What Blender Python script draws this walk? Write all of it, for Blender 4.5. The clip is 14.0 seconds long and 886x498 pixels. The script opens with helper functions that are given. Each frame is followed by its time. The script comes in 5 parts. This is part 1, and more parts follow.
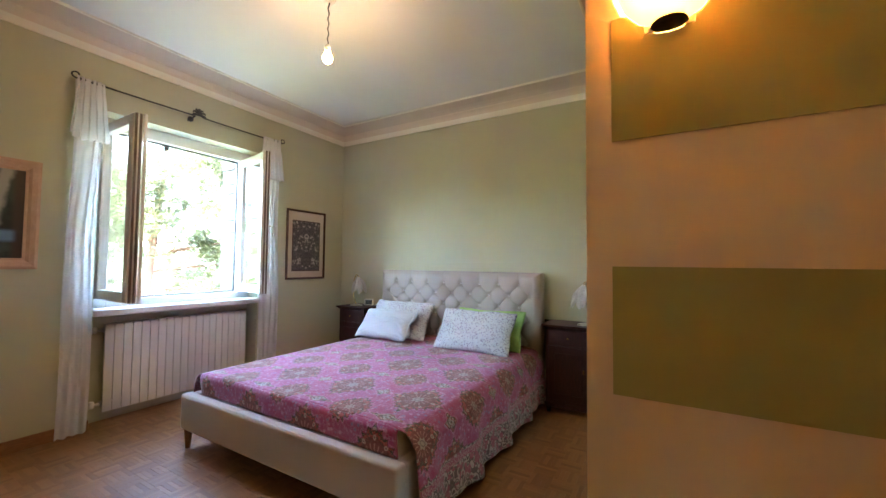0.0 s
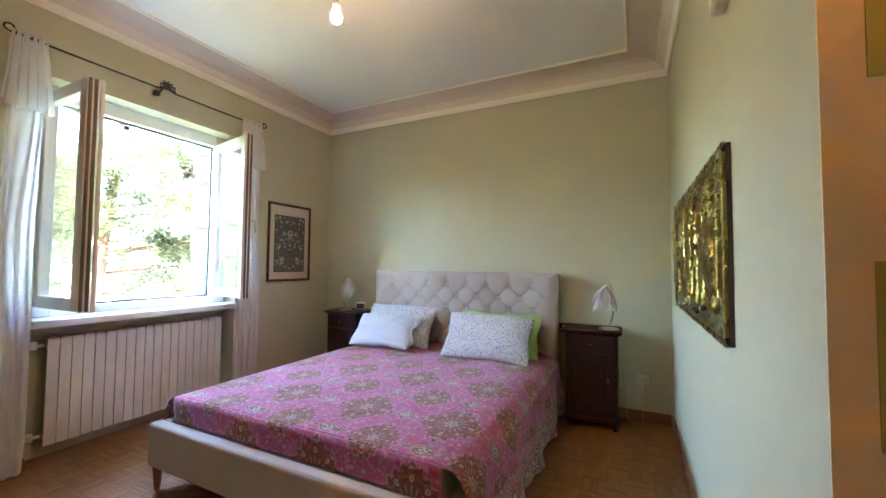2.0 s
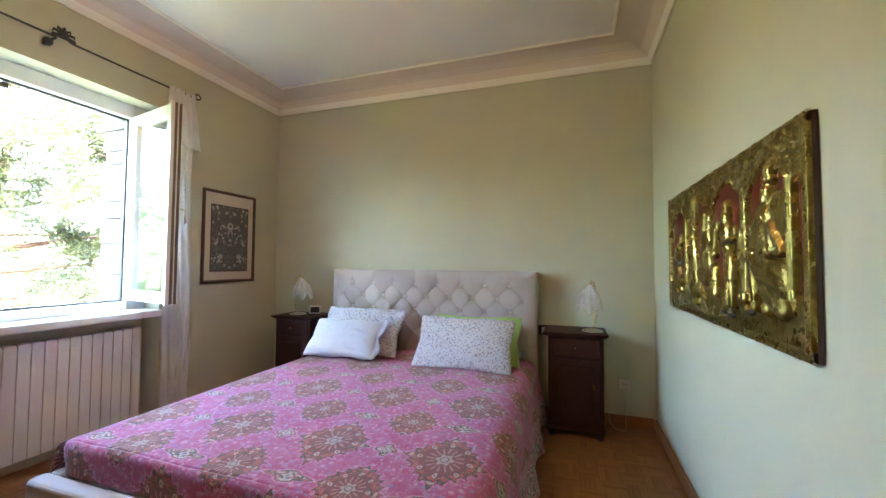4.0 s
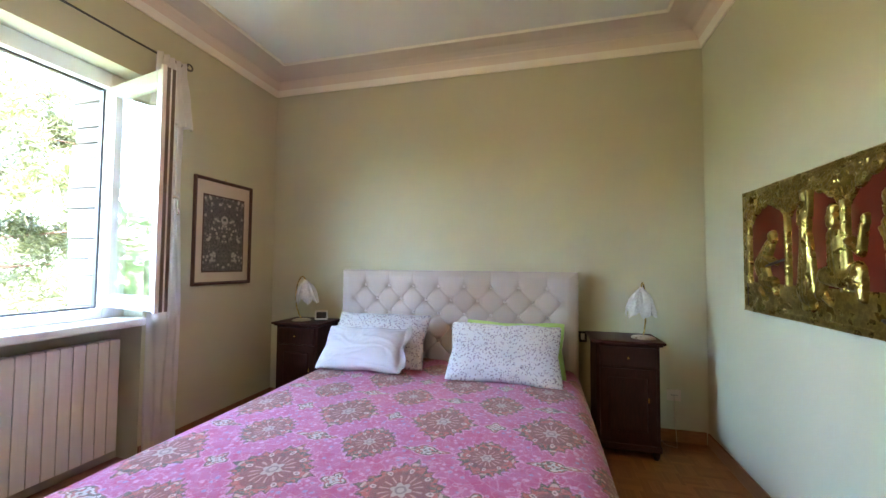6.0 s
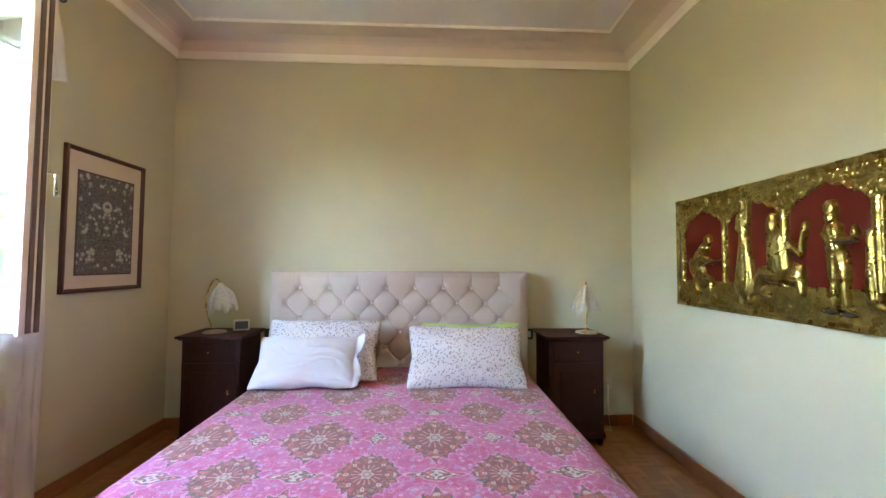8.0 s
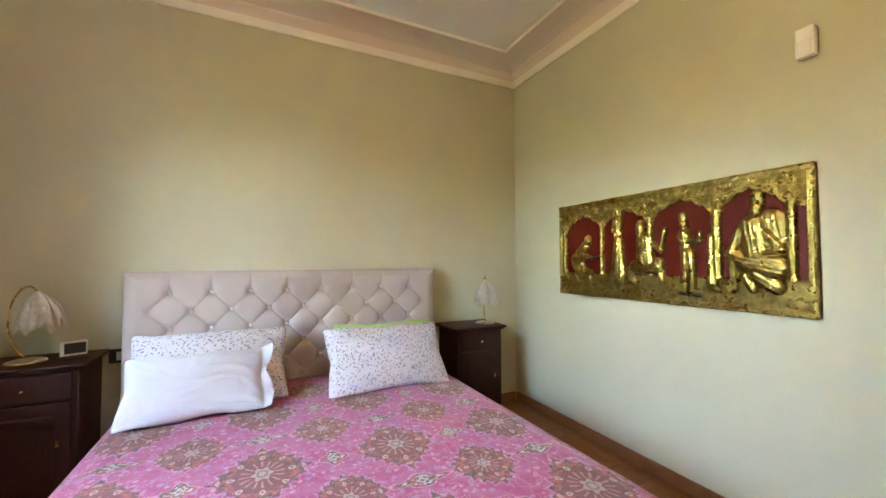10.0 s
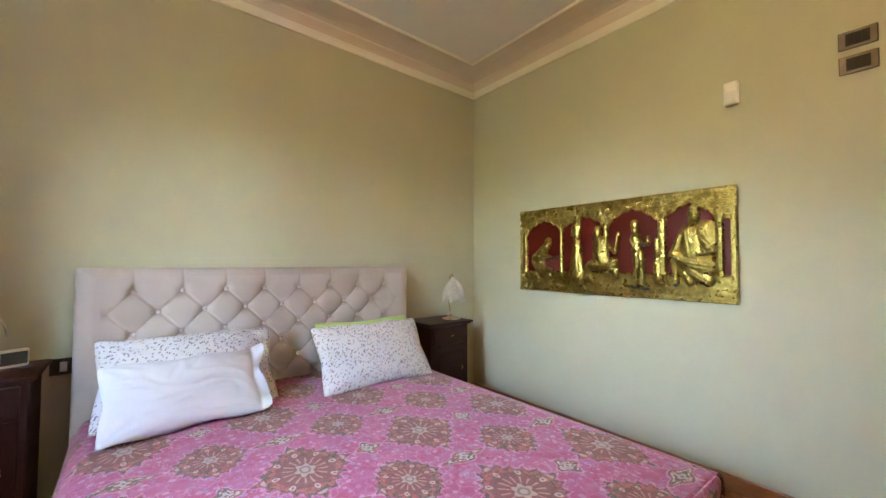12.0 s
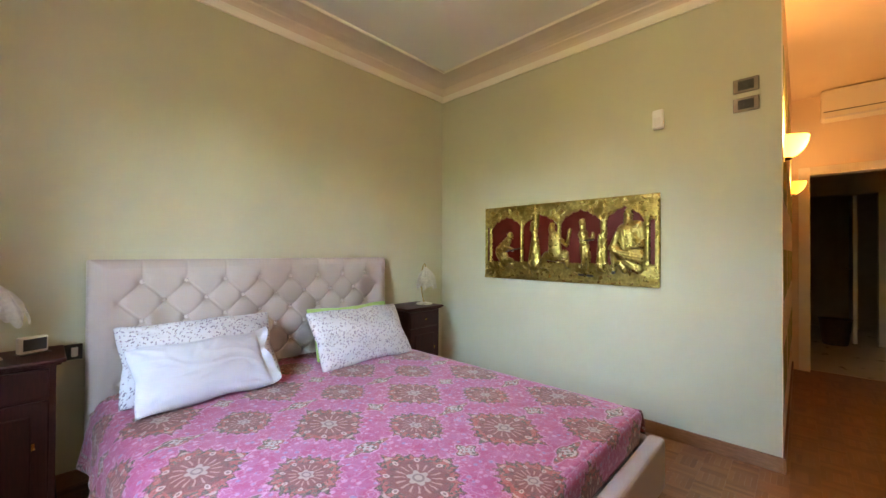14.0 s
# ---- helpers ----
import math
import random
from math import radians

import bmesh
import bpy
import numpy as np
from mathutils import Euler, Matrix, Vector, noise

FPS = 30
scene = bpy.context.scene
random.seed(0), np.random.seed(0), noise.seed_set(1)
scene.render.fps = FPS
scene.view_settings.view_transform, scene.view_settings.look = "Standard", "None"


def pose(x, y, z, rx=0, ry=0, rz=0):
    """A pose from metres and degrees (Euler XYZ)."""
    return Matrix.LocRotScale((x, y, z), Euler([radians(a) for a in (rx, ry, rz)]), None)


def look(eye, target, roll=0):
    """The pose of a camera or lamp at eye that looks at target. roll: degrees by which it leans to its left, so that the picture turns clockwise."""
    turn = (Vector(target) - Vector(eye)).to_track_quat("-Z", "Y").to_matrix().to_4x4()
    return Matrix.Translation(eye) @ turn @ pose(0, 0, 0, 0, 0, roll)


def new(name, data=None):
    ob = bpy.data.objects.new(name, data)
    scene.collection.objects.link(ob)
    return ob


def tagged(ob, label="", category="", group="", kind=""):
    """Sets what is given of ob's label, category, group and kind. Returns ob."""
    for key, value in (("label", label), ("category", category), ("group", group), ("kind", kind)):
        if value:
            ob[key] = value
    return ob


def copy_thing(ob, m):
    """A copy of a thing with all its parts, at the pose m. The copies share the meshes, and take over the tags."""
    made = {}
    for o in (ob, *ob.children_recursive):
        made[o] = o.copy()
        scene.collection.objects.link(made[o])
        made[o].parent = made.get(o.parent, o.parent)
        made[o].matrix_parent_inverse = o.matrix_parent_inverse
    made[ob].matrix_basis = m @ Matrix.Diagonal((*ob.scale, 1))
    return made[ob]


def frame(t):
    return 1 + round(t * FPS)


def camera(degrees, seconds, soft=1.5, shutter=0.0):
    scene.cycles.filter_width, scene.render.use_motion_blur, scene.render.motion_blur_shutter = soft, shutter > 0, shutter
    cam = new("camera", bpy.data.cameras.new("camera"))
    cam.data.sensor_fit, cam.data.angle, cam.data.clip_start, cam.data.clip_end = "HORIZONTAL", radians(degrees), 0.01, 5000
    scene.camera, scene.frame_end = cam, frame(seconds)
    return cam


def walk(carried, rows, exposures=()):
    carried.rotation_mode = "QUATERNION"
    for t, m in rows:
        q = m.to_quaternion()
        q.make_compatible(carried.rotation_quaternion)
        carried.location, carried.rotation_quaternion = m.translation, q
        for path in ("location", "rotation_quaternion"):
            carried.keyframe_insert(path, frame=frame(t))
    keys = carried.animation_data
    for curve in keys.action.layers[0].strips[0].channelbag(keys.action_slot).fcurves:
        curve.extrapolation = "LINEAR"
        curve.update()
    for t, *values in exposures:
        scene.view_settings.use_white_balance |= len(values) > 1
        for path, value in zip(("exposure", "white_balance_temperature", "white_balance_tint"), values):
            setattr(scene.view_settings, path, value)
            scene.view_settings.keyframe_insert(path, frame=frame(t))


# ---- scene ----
cam = camera(98.8, 14.0)
PATH = [
    (0, (-0.045, 0.056, 1.257), (-1.051, 1.782, 1.335), 0.6),
    (0.5, (-0.17, 0.062, 1.263), (-1.149, 1.804, 1.337), 0.6),
    (1, (-0.252, 0.137, 1.239), (-1.233, 1.878, 1.324), 0.5),
    (1.5, (-0.404, 0.177, 1.243), (-1.357, 1.933, 1.327), 0.7),
    (2, (-0.504, 0.196, 1.243), (-1.367, 1.998, 1.327), 0.5),
    (2.5, (-0.556, 0.257, 1.232), (-1.358, 2.087, 1.317), 0.6),
    (3, (-0.617, 0.334, 1.24), (-1.341, 2.196, 1.321), 0.5),
    (5.5, (-1.171, 0.602, 1.238), (-1.71, 2.527, 1.317), 0.5),
    (6, (-1.295, 0.664, 1.232), (-1.793, 2.6, 1.312), 0.5),
    (6.5, (-1.408, 0.731, 1.231), (-1.866, 2.677, 1.311), 0.5),
    (7, (-1.514, 0.743, 1.228), (-1.907, 2.703, 1.31), 0.5),
    (7.5, (-1.654, 0.745, 1.229), (-1.842, 2.734, 1.317), 0.5),
    (8, (-1.771, 0.773, 1.231), (-1.696, 2.769, 1.313), 0.4),
    (8.5, (-1.879, 0.816, 1.228), (-1.561, 2.789, 1.311), 0.4),
    (9, (-1.981, 0.871, 1.233), (-1.465, 2.802, 1.31), 0.2),
    (11.5, (-2.638, 1.019, 1.221), (-1.413, 2.599, 1.29), 0.0),
    (12, (-2.712, 1.079, 1.213), (-1.444, 2.623, 1.285), 0.2),
    (12.5, (-2.786, 1.091, 1.216), (-1.486, 2.609, 1.286), 0.1),
    (13, (-2.904, 1.087, 1.23), (-1.581, 2.586, 1.305), 0.2),
    (13.5, (-3.0, 1.029, 1.242), (-1.635, 2.49, 1.299), 0.2),
    (14, (-3.078, 0.951, 1.231), (-1.624, 2.324, 1.246), 0.3),
]
walk(cam, [(t, look(eye, target, roll)) for t, eye, target, roll in PATH], exposures=[(0.0, 7.1, 6200, 10), (3.0, 7.1, 6400, 11), (7.5, 7.25, 6700, 14), (9.2, 7.4, 7450, 16), (11.5, 7.15, 7600, 15), (14.0, 7.15, 7450, 15)])

# ---- world, sun, exposure ----
world = bpy.data.worlds.new("sky_world")
scene.world = world
world.use_nodes = True
wn = world.node_tree.nodes
sky = wn.new("ShaderNodeTexSky")
sky.sky_type = "NISHITA"
sky.sun_disc = False
sky.dust_density = 1.6
sky.sun_elevation = radians(52)
sky.sun_rotation = radians(130)
wn["Background"].inputs["Strength"].default_value = 0.15
world.node_tree.links.new(sky.outputs["Color"], wn["Background"].inputs["Color"])
sun = new("sun", bpy.data.lights.new("sun", "SUN"))
sun.data.energy, sun.data.angle, sun.data.color = 1.7, radians(0.6), (1.0, 0.95, 0.86)
SUN_AZ, SUN_EL = radians(130), radians(52)
sun.matrix_world = look((math.sin(SUN_AZ) * 20, math.cos(SUN_AZ) * 20, math.tan(SUN_EL) * 20), (0, 0, 0))


def glow_lamp(name, x, y, z, watts, colour, size):
    ob = new(name, bpy.data.lights.new(name, "POINT"))
    ob.location = (x, y, z)
    ob.data.energy, ob.data.color, ob.data.shadow_soft_size = watts, colour, size
    return ob


# ---- plan (metres) ----
XW, XE, YN, YS = -3.72, -0.172, 3.712, -0.95     # bedroom walls
def xe(y):
    """Face of the east wall, which runs a little out of square."""
    return -0.170 - (YN - y) * 0.0142


YE = 1.028                                       # end of the east wall, face of the hall wall
HX, HS, HZ = 2.45, -0.45, 2.865                  # hall: far wall, south wall, ceiling
CZ, CORN = 2.93, 2.80                            # bedroom ceiling, foot of the cornice
WY0, WY1, WTOP, SILL = 1.20, 2.52, 2.40, 0.885   # window recess

# ---- materials ----


class Nodes:
    """Short arithmetic for shader sockets."""

    def __init__(self, name):
        self.m = bpy.data.materials.new(name)
        self.m.use_nodes = True
        self.t = self.m.node_tree
        self.b = self.t.nodes["Principled BSDF"]

    def put(self, node, **values):
        n = self.t.nodes.new(node)
        for k, v in values.items():
            self.feed(n.inputs[k.replace("_", " ")], v)
        return n

    def feed(self, socket, v):
        if isinstance(v, bpy.types.NodeSocket):
            self.t.links.new(v, socket)
        elif isinstance(v, tuple) and len(v) == 3 and socket.type == "RGBA":
            socket.default_value = (*v, 1)
        else:
            socket.default_value = v

    def f(self, op, a, b=0.0, c=0.0):
        n = self.t.nodes.new("ShaderNodeMath")
        n.operation = op
        for i, v in enumerate((a, b, c)):
            self.feed(n.inputs[i], v)
        return n.outputs[0]

    def mix(self, k, a, b):
        n = self.t.nodes.new("ShaderNodeMix")
        n.data_type = "RGBA"
        self.feed(n.inputs[0], k)
        self.feed(n.inputs[6], a)
        self.feed(n.inputs[7], b)
        return n.outputs[2]

    def noise(self, scale, detail=3.0, vec=None, rough=0.55):
        n = self.put("ShaderNodeTexNoise", Scale=scale, Detail=detail, Roughness=rough)
        self.feed(n.inputs["Vector"], vec if vec is not None else self.obj())
        return n.outputs["Fac"]

    def obj(self):
        if not hasattr(self, "tc"):
            self.tc = self.t.nodes.new("ShaderNodeNewGeometry").outputs["Position"]
        return self.tc

    def stretch(self, x, y, z, vec=None):
        n = self.t.nodes.new("ShaderNodeMapping")
        self.feed(n.inputs["Vector"], vec if vec is not None else self.obj())
        n.inputs["Scale"].default_value = (x, y, z)
        return n.outputs[0]

    def band(self, v, lo, hi):
        """0 below lo, 1 above hi, smooth between."""
        n = self.put("ShaderNodeMapRange", Value=v)
        n.interpolation_type = "SMOOTHSTEP"
        n.inputs["From Min"].default_value, n.inputs["From Max"].default_value = lo, hi
        return n.outputs[0]

    def bump(self, height, strength=0.3, dist=0.01):
        n = self.put("ShaderNodeBump", Strength=strength, Distance=dist, Height=height)
        self.feed(self.b.inputs["Normal"], n.outputs[0])

    def set(self, **values):
        for k, v in values.items():
            self.feed(self.b.inputs[k.replace("_", " ")], v)
        return self


def plain(name, a, b, rough=0.5, scale=6.0, fine=180.0, bump=0.15, dist=0.002, metal=0.0, **more):
    """Two near tones in broad patches, with a fine relief."""
    n = Nodes(name)
    broad, small = n.noise(scale, 4.0), n.noise(fine, 3.0)
    k = n.f("MULTIPLY_ADD", small, 0.35, n.f("MULTIPLY", n.band(broad, 0.3, 0.7), 0.75))
    n.set(Base_Color=n.mix(k, a, b), Metallic=metal, Roughness=n.f("MULTIPLY_ADD", broad, 0.18, rough - 0.09), **more)
    n.bump(small, bump, dist)
    return n.m


def wood(name, dark, light, rough, axis=(1, 14, 14)):
    n = Nodes(name)
    info = n.t.nodes.new("ShaderNodeObjectInfo").outputs["Random"]
    shift = n.t.nodes.new("ShaderNodeVectorMath")
    shift.operation = "ADD"
    n.feed(shift.inputs[0], n.obj())
    n.feed(shift.inputs[1], info)
    v = n.stretch(*axis, vec=shift.outputs[0])
    grain = n.noise(9.0, 6.0, v, 0.65)
    fine = n.noise(60.0, 3.0, v)
    wear = n.noise(3.0, 3.0)
    k = n.f("MULTIPLY_ADD", fine, 0.3, n.f("MULTIPLY", n.band(grain, 0.3, 0.72), 0.7))
    col = n.mix(n.f("MULTIPLY", wear, 0.35), n.mix(k, dark, light), dark)
    n.set(Base_Color=col, Roughness=n.f("MULTIPLY_ADD", wear, 0.2, rough - 0.1))
    n.bump(fine, 0.12, 0.001)
    return n.m


def parquet_material():
    n = Nodes("parquet_oak")
    geo = n.t.nodes.new("ShaderNodeNewGeometry")
    r = n.f("FRACT", n.f("ADD", geo.outputs["Random Per Island"], n.t.nodes.new("ShaderNodeObjectInfo").outputs["Random"]))
    grain = n.noise(26.0, 5.0, n.stretch(4, 4, 1), 0.6)
    wear = n.noise(1.6, 4.0)
    c = n.mix(r, (0.195, 0.080, 0.025), (0.345, 0.160, 0.058))
    c = n.mix(n.f("MULTIPLY", n.band(grain, 0.35, 0.75), 0.45), c, (0.21, 0.082, 0.027))
    c = n.mix(n.f("MULTIPLY", wear, 0.15), c, (0.42, 0.21, 0.09))
    n.set(Base_Color=c, Roughness=n.f("MULTIPLY_ADD", wear, 0.06, 0.30))
    n.bump(grain, 0.03, 0.001)
    return n.m


def glass_material(name, tint=(1, 1, 1), rough=0.0):
    n = Nodes(name)
    n.t.nodes.remove(n.b)
    clear = n.put("ShaderNodeBsdfTransparent", Color=tint)
    gloss = n.put("ShaderNodeBsdfGlossy", Roughness=rough)
    face = n.t.nodes.new("ShaderNodeLayerWeight").outputs["Facing"]
    fres = n.f("MULTIPLY_ADD", n.f("POWER", face, 4.0), 0.85, 0.06)
    mixer = n.t.nodes.new("ShaderNodeMixShader")
    n.feed(mixer.inputs[0], fres)
    n.feed(mixer.inputs[1], clear.outputs[0])
    n.feed(mixer.inputs[2], gloss.outputs[0])
    n.feed(n.t.nodes["Material Output"].inputs[0], mixer.outputs[0])
    return n.m


def bedspread_material():
    """Block-printed cotton: rows of rosettes on a pink ground, small motifs between them, a grey-brown border along the hem."""
    n = Nodes("printed_bedspread")
    uv = n.t.nodes.new("ShaderNodeUVMap").outputs[0]
    wob = n.put("ShaderNodeTexNoise", Scale=34.0, Detail=2.0)
    n.feed(wob.inputs["Vector"], uv)
    s = n.t.nodes.new("ShaderNodeSeparateXYZ")
    n.feed(s.inputs[0], uv)
    w = n.t.nodes.new("ShaderNodeSeparateXYZ")
    n.feed(w.inputs[0], wob.outputs["Color"])
    U = n.f("MULTIPLY_ADD", n.f("SUBTRACT", w.outputs[0], 0.5), 0.012, s.outputs[0])
    V = n.f("MULTIPLY_ADD", n.f("SUBTRACT", w.outputs[1], 0.5), 0.012, s.outputs[1])

    def cell(u0, v0, pu, pv):
        du = n.f("SUBTRACT", n.f("FLOORED_MODULO", n.f("ADD", n.f("SUBTRACT", U, u0), pu / 2), pu), pu / 2)
        dv = n.f("SUBTRACT", n.f("FLOORED_MODULO", n.f("ADD", n.f("SUBTRACT", V, v0), pv / 2), pv), pv / 2)
        return du, dv

    def polar(du, dv, power):
        r = n.f("POWER", n.f("ADD", n.f("POWER", n.f("ABSOLUTE", du), power), n.f("POWER", n.f("ABSOLUTE", dv), power)), 1 / power)
        return r, n.f("ARCTAN2", dv, du)

    vor = n.put("ShaderNodeTexVoronoi", Scale=38.0)
    n.feed(vor.inputs["Vector"], uv)
    cellcol = n.t.nodes.new("ShaderNodeSeparateColor")
    n.feed(cellcol.inputs[0], vor.outputs["Color"])
    soft = n.put("ShaderNodeTexNoise", Scale=14.0, Detail=5.0, Roughness=0.7)
    n.feed(soft.inputs["Vector"], uv)
    fine = n.put("ShaderNodeTexNoise", Scale=110.0, Detail=3.0)
    n.feed(fine.inputs["Vector"], uv)
    # ground with a small all-over flower scatter
    pink = n.mix(n.band(soft.outputs[0], 0.35, 0.65), (0.40, 0.040, 0.125), (0.41, 0.095, 0.205))
    blot = n.f("MULTIPLY", n.band(vor.outputs["Distance"], 0.42, 0.2), n.band(cellcol.outputs[0], 0.40, 0.46))
    pink = n.mix(n.f("MULTIPLY", blot, 0.8), pink, n.mix(n.band(cellcol.outputs[1], 0.45, 0.55), (0.24, 0.20, 0.34), (0.56, 0.27, 0.39)))
    ring = n.f("MULTIPLY", n.band(n.f("ABSOLUTE", n.f("SUBTRACT", vor.outputs["Distance"], 0.36)), 0.07, 0.02), n.band(cellcol.outputs[2], 0.4, 0.5))
    col = n.mix(n.f("MULTIPLY", ring, 0.6), pink, (0.55, 0.29, 0.39))
    vine = n.put("ShaderNodeTexVoronoi", Scale=17.0)
    vine.feature = "DISTANCE_TO_EDGE"
    bent = n.t.nodes.new("ShaderNodeVectorMath")
    bent.operation = "MULTIPLY_ADD"
    n.feed(bent.inputs[0], wob.outputs["Color"])
    bent.inputs[1].default_value = (0.05, 0.05, 0.0)
    n.feed(bent.inputs[2], uv)
    n.feed(vine.inputs["Vector"], bent.outputs[0])
    col = n.mix(n.f("MULTIPLY", n.band(vine.outputs["Distance"], 0.03, 0.012), 0.4), col, (0.56, 0.30, 0.40))
    col = n.mix(n.f("MULTIPLY", n.band(fine.outputs[0], 0.58, 0.66), 0.5), col, (0.22, 0.14, 0.24))

    def near(v, at_, half, soft_):
        return n.band(n.f("ABSOLUTE", n.f("SUBTRACT", v, at_)), half + soft_, half)

    tiny = n.put("ShaderNodeTexVoronoi", Scale=85.0)
    n.feed(tiny.inputs["Vector"], uv)
    tinycol = n.t.nodes.new("ShaderNodeSeparateColor")
    n.feed(tinycol.inputs[0], tiny.outputs["Color"])
    CREAM, BRICK, OLIVE = (0.56, 0.37, 0.30), (0.37, 0.066, 0.048), (0.085, 0.055, 0.030)

    def rosette(col, u0, v0, size, power):
        """Jagged lozenge of olive and brick leaves with a pale outline, radiating cream petals and eyed buds round a pale heart."""
        du, dv = cell(u0, v0, 0.488, 0.56)
        dv = n.f("MULTIPLY", dv, 0.84)
        r, a = polar(du, dv, power)
        rr, a2 = polar(du, dv, 2.0)
        leafy = n.f("MULTIPLY_ADD", n.f("ABSOLUTE", n.f("SINE", n.f("MULTIPLY", a, 10.0))), -0.16, 1.08)
        q = n.f("DIVIDE", n.f("MULTIPLY_ADD", n.f("SUBTRACT", fine.outputs[0], 0.5), 0.045, r), n.f("MULTIPLY", leafy, size))
        k = n.f("DIVIDE", rr, size)
        p4 = n.f("COSINE", n.f("MULTIPLY", a, 4.0))
        p8 = n.f("COSINE", n.f("MULTIPLY", a, 8.0))
        p16 = n.f("COSINE", n.f("MULTIPLY", a, 16.0))
        patch = n.f("ADD", n.f("MULTIPLY", n.f("SUBTRACT", 0.80, k), 1.6), n.f("MULTIPLY", n.f("SUBTRACT", tinycol.outputs[0], 0.5), 1.3))
        body = n.mix(n.band(patch, -0.15, 0.15), OLIVE, BRICK)
        body = n.mix(n.f("MULTIPLY", near(tiny.outputs["Distance"], 0.40, 0.03, 0.05), 0.35), body, CREAM)
        body = n.mix(n.f("MULTIPLY", n.band(k, 0.66, 0.58), 0.75), body, (0.15, 0.045, 0.032))
        ray = n.f("MULTIPLY", near(k, 0.36, 0.08, 0.05), n.band(p16, 0.45, 0.9))
        body = n.mix(n.f("MULTIPLY", ray, 0.85), body, (0.48, 0.24, 0.19))
        oval = n.f("ADD", n.f("POWER", n.f("MULTIPLY", n.f("SUBTRACT", k, 0.62), 12.0), 2.0), n.f("MULTIPLY", n.f("SUBTRACT", 1.0, p8), 3.4))
        bud = n.band(oval, 1.1, 0.8)
        body = n.mix(n.f("MULTIPLY", bud, 0.9), body, CREAM)
        body = n.mix(n.f("MULTIPLY", n.band(oval, 0.28, 0.15), 0.8), body, (0.13, 0.06, 0.045))
        tip = n.f("MULTIPLY", near(k, 0.86, 0.03, 0.02), n.band(p4, 0.8, 0.95))
        body = n.mix(n.f("MULTIPLY", tip, 0.7), body, CREAM)
        heart = n.f("MULTIPLY_ADD", n.f("COSINE", n.f("MULTIPLY", a, 6.0)), 0.04, 0.20)
        body = n.mix(n.band(n.f("SUBTRACT", k, heart), 0.02, -0.02), body, (0.40, 0.28, 0.22))
        body = n.mix(n.f("MULTIPLY", near(k, 0.10, 0.015, 0.02), 0.8), body, (0.17, 0.10, 0.08))
        rim = near(q, 0.97, 0.015, 0.02)
        body = n.mix(n.f("MULTIPLY", rim, 0.75), body, (0.06, 0.04, 0.035))
        col = n.mix(n.f("MULTIPLY", near(q, 1.07, 0.012, 0.02), 0.6), col, (0.60, 0.30, 0.39))
        return n.mix(n.band(q, 1.02, 0.98), col, body)

    def motif(col, u0, v0, hu, hv, lobes):
        """Small lace-like sprig: dark edge, mottled leaf ends and a pale star."""
        du, dv = cell(u0, v0, 0.488, 0.56)
        r, a = polar(n.f("DIVIDE", du, hu), n.f("DIVIDE", dv, hv), 2.0)
        q = n.f("DIVIDE", n.f("MULTIPLY_ADD", n.f("SUBTRACT", fine.outputs[0], 0.5), 0.25, r), n.f("MULTIPLY_ADD", n.f("COSINE", n.f("MULTIPLY", a, lobes)), 0.2, 0.85))
        col = n.mix(n.f("MULTIPLY", near(q, 1.12, 0.05, 0.04), 0.5), col, (0.62, 0.34, 0.43))
        col = n.mix(n.band(q, 1.04, 0.98), col, n.mix(n.band(tinycol.outputs[1], 0.4, 0.6), (0.10, 0.075, 0.05), (0.33, 0.09, 0.08)))
        col = n.mix(n.f("MULTIPLY", near(q, 0.70, 0.08, 0.08), n.band(tinycol.outputs[2], 0.3, 0.5)), col, (0.50, 0.42, 0.36))
        d2 = n.f("SQRT", n.f("ADD", n.f("POWER", du, 2.0), n.f("POWER", dv, 2.0)))
        star = n.f("DIVIDE", d2, n.f("MULTIPLY_ADD", n.f("COSINE", n.f("MULTIPLY", n.f("ARCTAN2", dv, du), 4.0)), 0.006, 0.019))
        return n.mix(n.f("MULTIPLY", n.band(star, 1.0, 0.85), n.band(star, 0.25, 0.4)), col, (0.42, 0.36, 0.32))

    col = rosette(col, -1.738, 2.42, 0.158, 1.18)
    col = rosette(col, -1.982, 2.70, 0.116, 1.5)
    col = motif(col, -1.982, 2.42, 0.046, 0.05, 4.0)
    col = motif(col, -1.738, 2.70, 0.095, 0.036, 4.0)
    # border: broad grey-brown band with scrolls beside the hems
    out = n.f("SUBTRACT", n.f("ABSOLUTE", n.f("SUBTRACT", U, -1.96)), 1.11)
    wave = n.put("ShaderNodeTexVoronoi", Scale=30.0)
    wave.feature = "SMOOTH_F1"
    n.feed(wave.inputs["Vector"], uv)
    rings = n.f("SINE", n.f("MULTIPLY", wave.outputs["Distance"], 26.0))
    bordercol = n.mix(n.band(rings, -0.2, 0.35), (0.15, 0.105, 0.10), (0.50, 0.40, 0.37))
    bordercol = n.mix(n.f("MULTIPLY", n.band(cellcol.outputs[0], 0.7, 0.75), 0.8), bordercol, (0.38, 0.08, 0.13))
    stripe = n.band(n.f("ABSOLUTE", n.f("SUBTRACT", out, 0.045)), 0.02, 0.015)
    col = n.mix(n.band(out, 0.01, 0.02), col, bordercol)
    col = n.mix(stripe, col, n.mix(n.band(fine.outputs[0], 0.45, 0.55), (0.36, 0.07, 0.13), (0.5, 0.3, 0.3)))
    n.set(Base_Color=col, Roughness=0.85)
    n.b.inputs["Sheen Weight"].default_value = 0.25
    weave = n.put("ShaderNodeTexNoise", Scale=900.0, Detail=1.0)
    n.feed(weave.inputs["Vector"], uv)
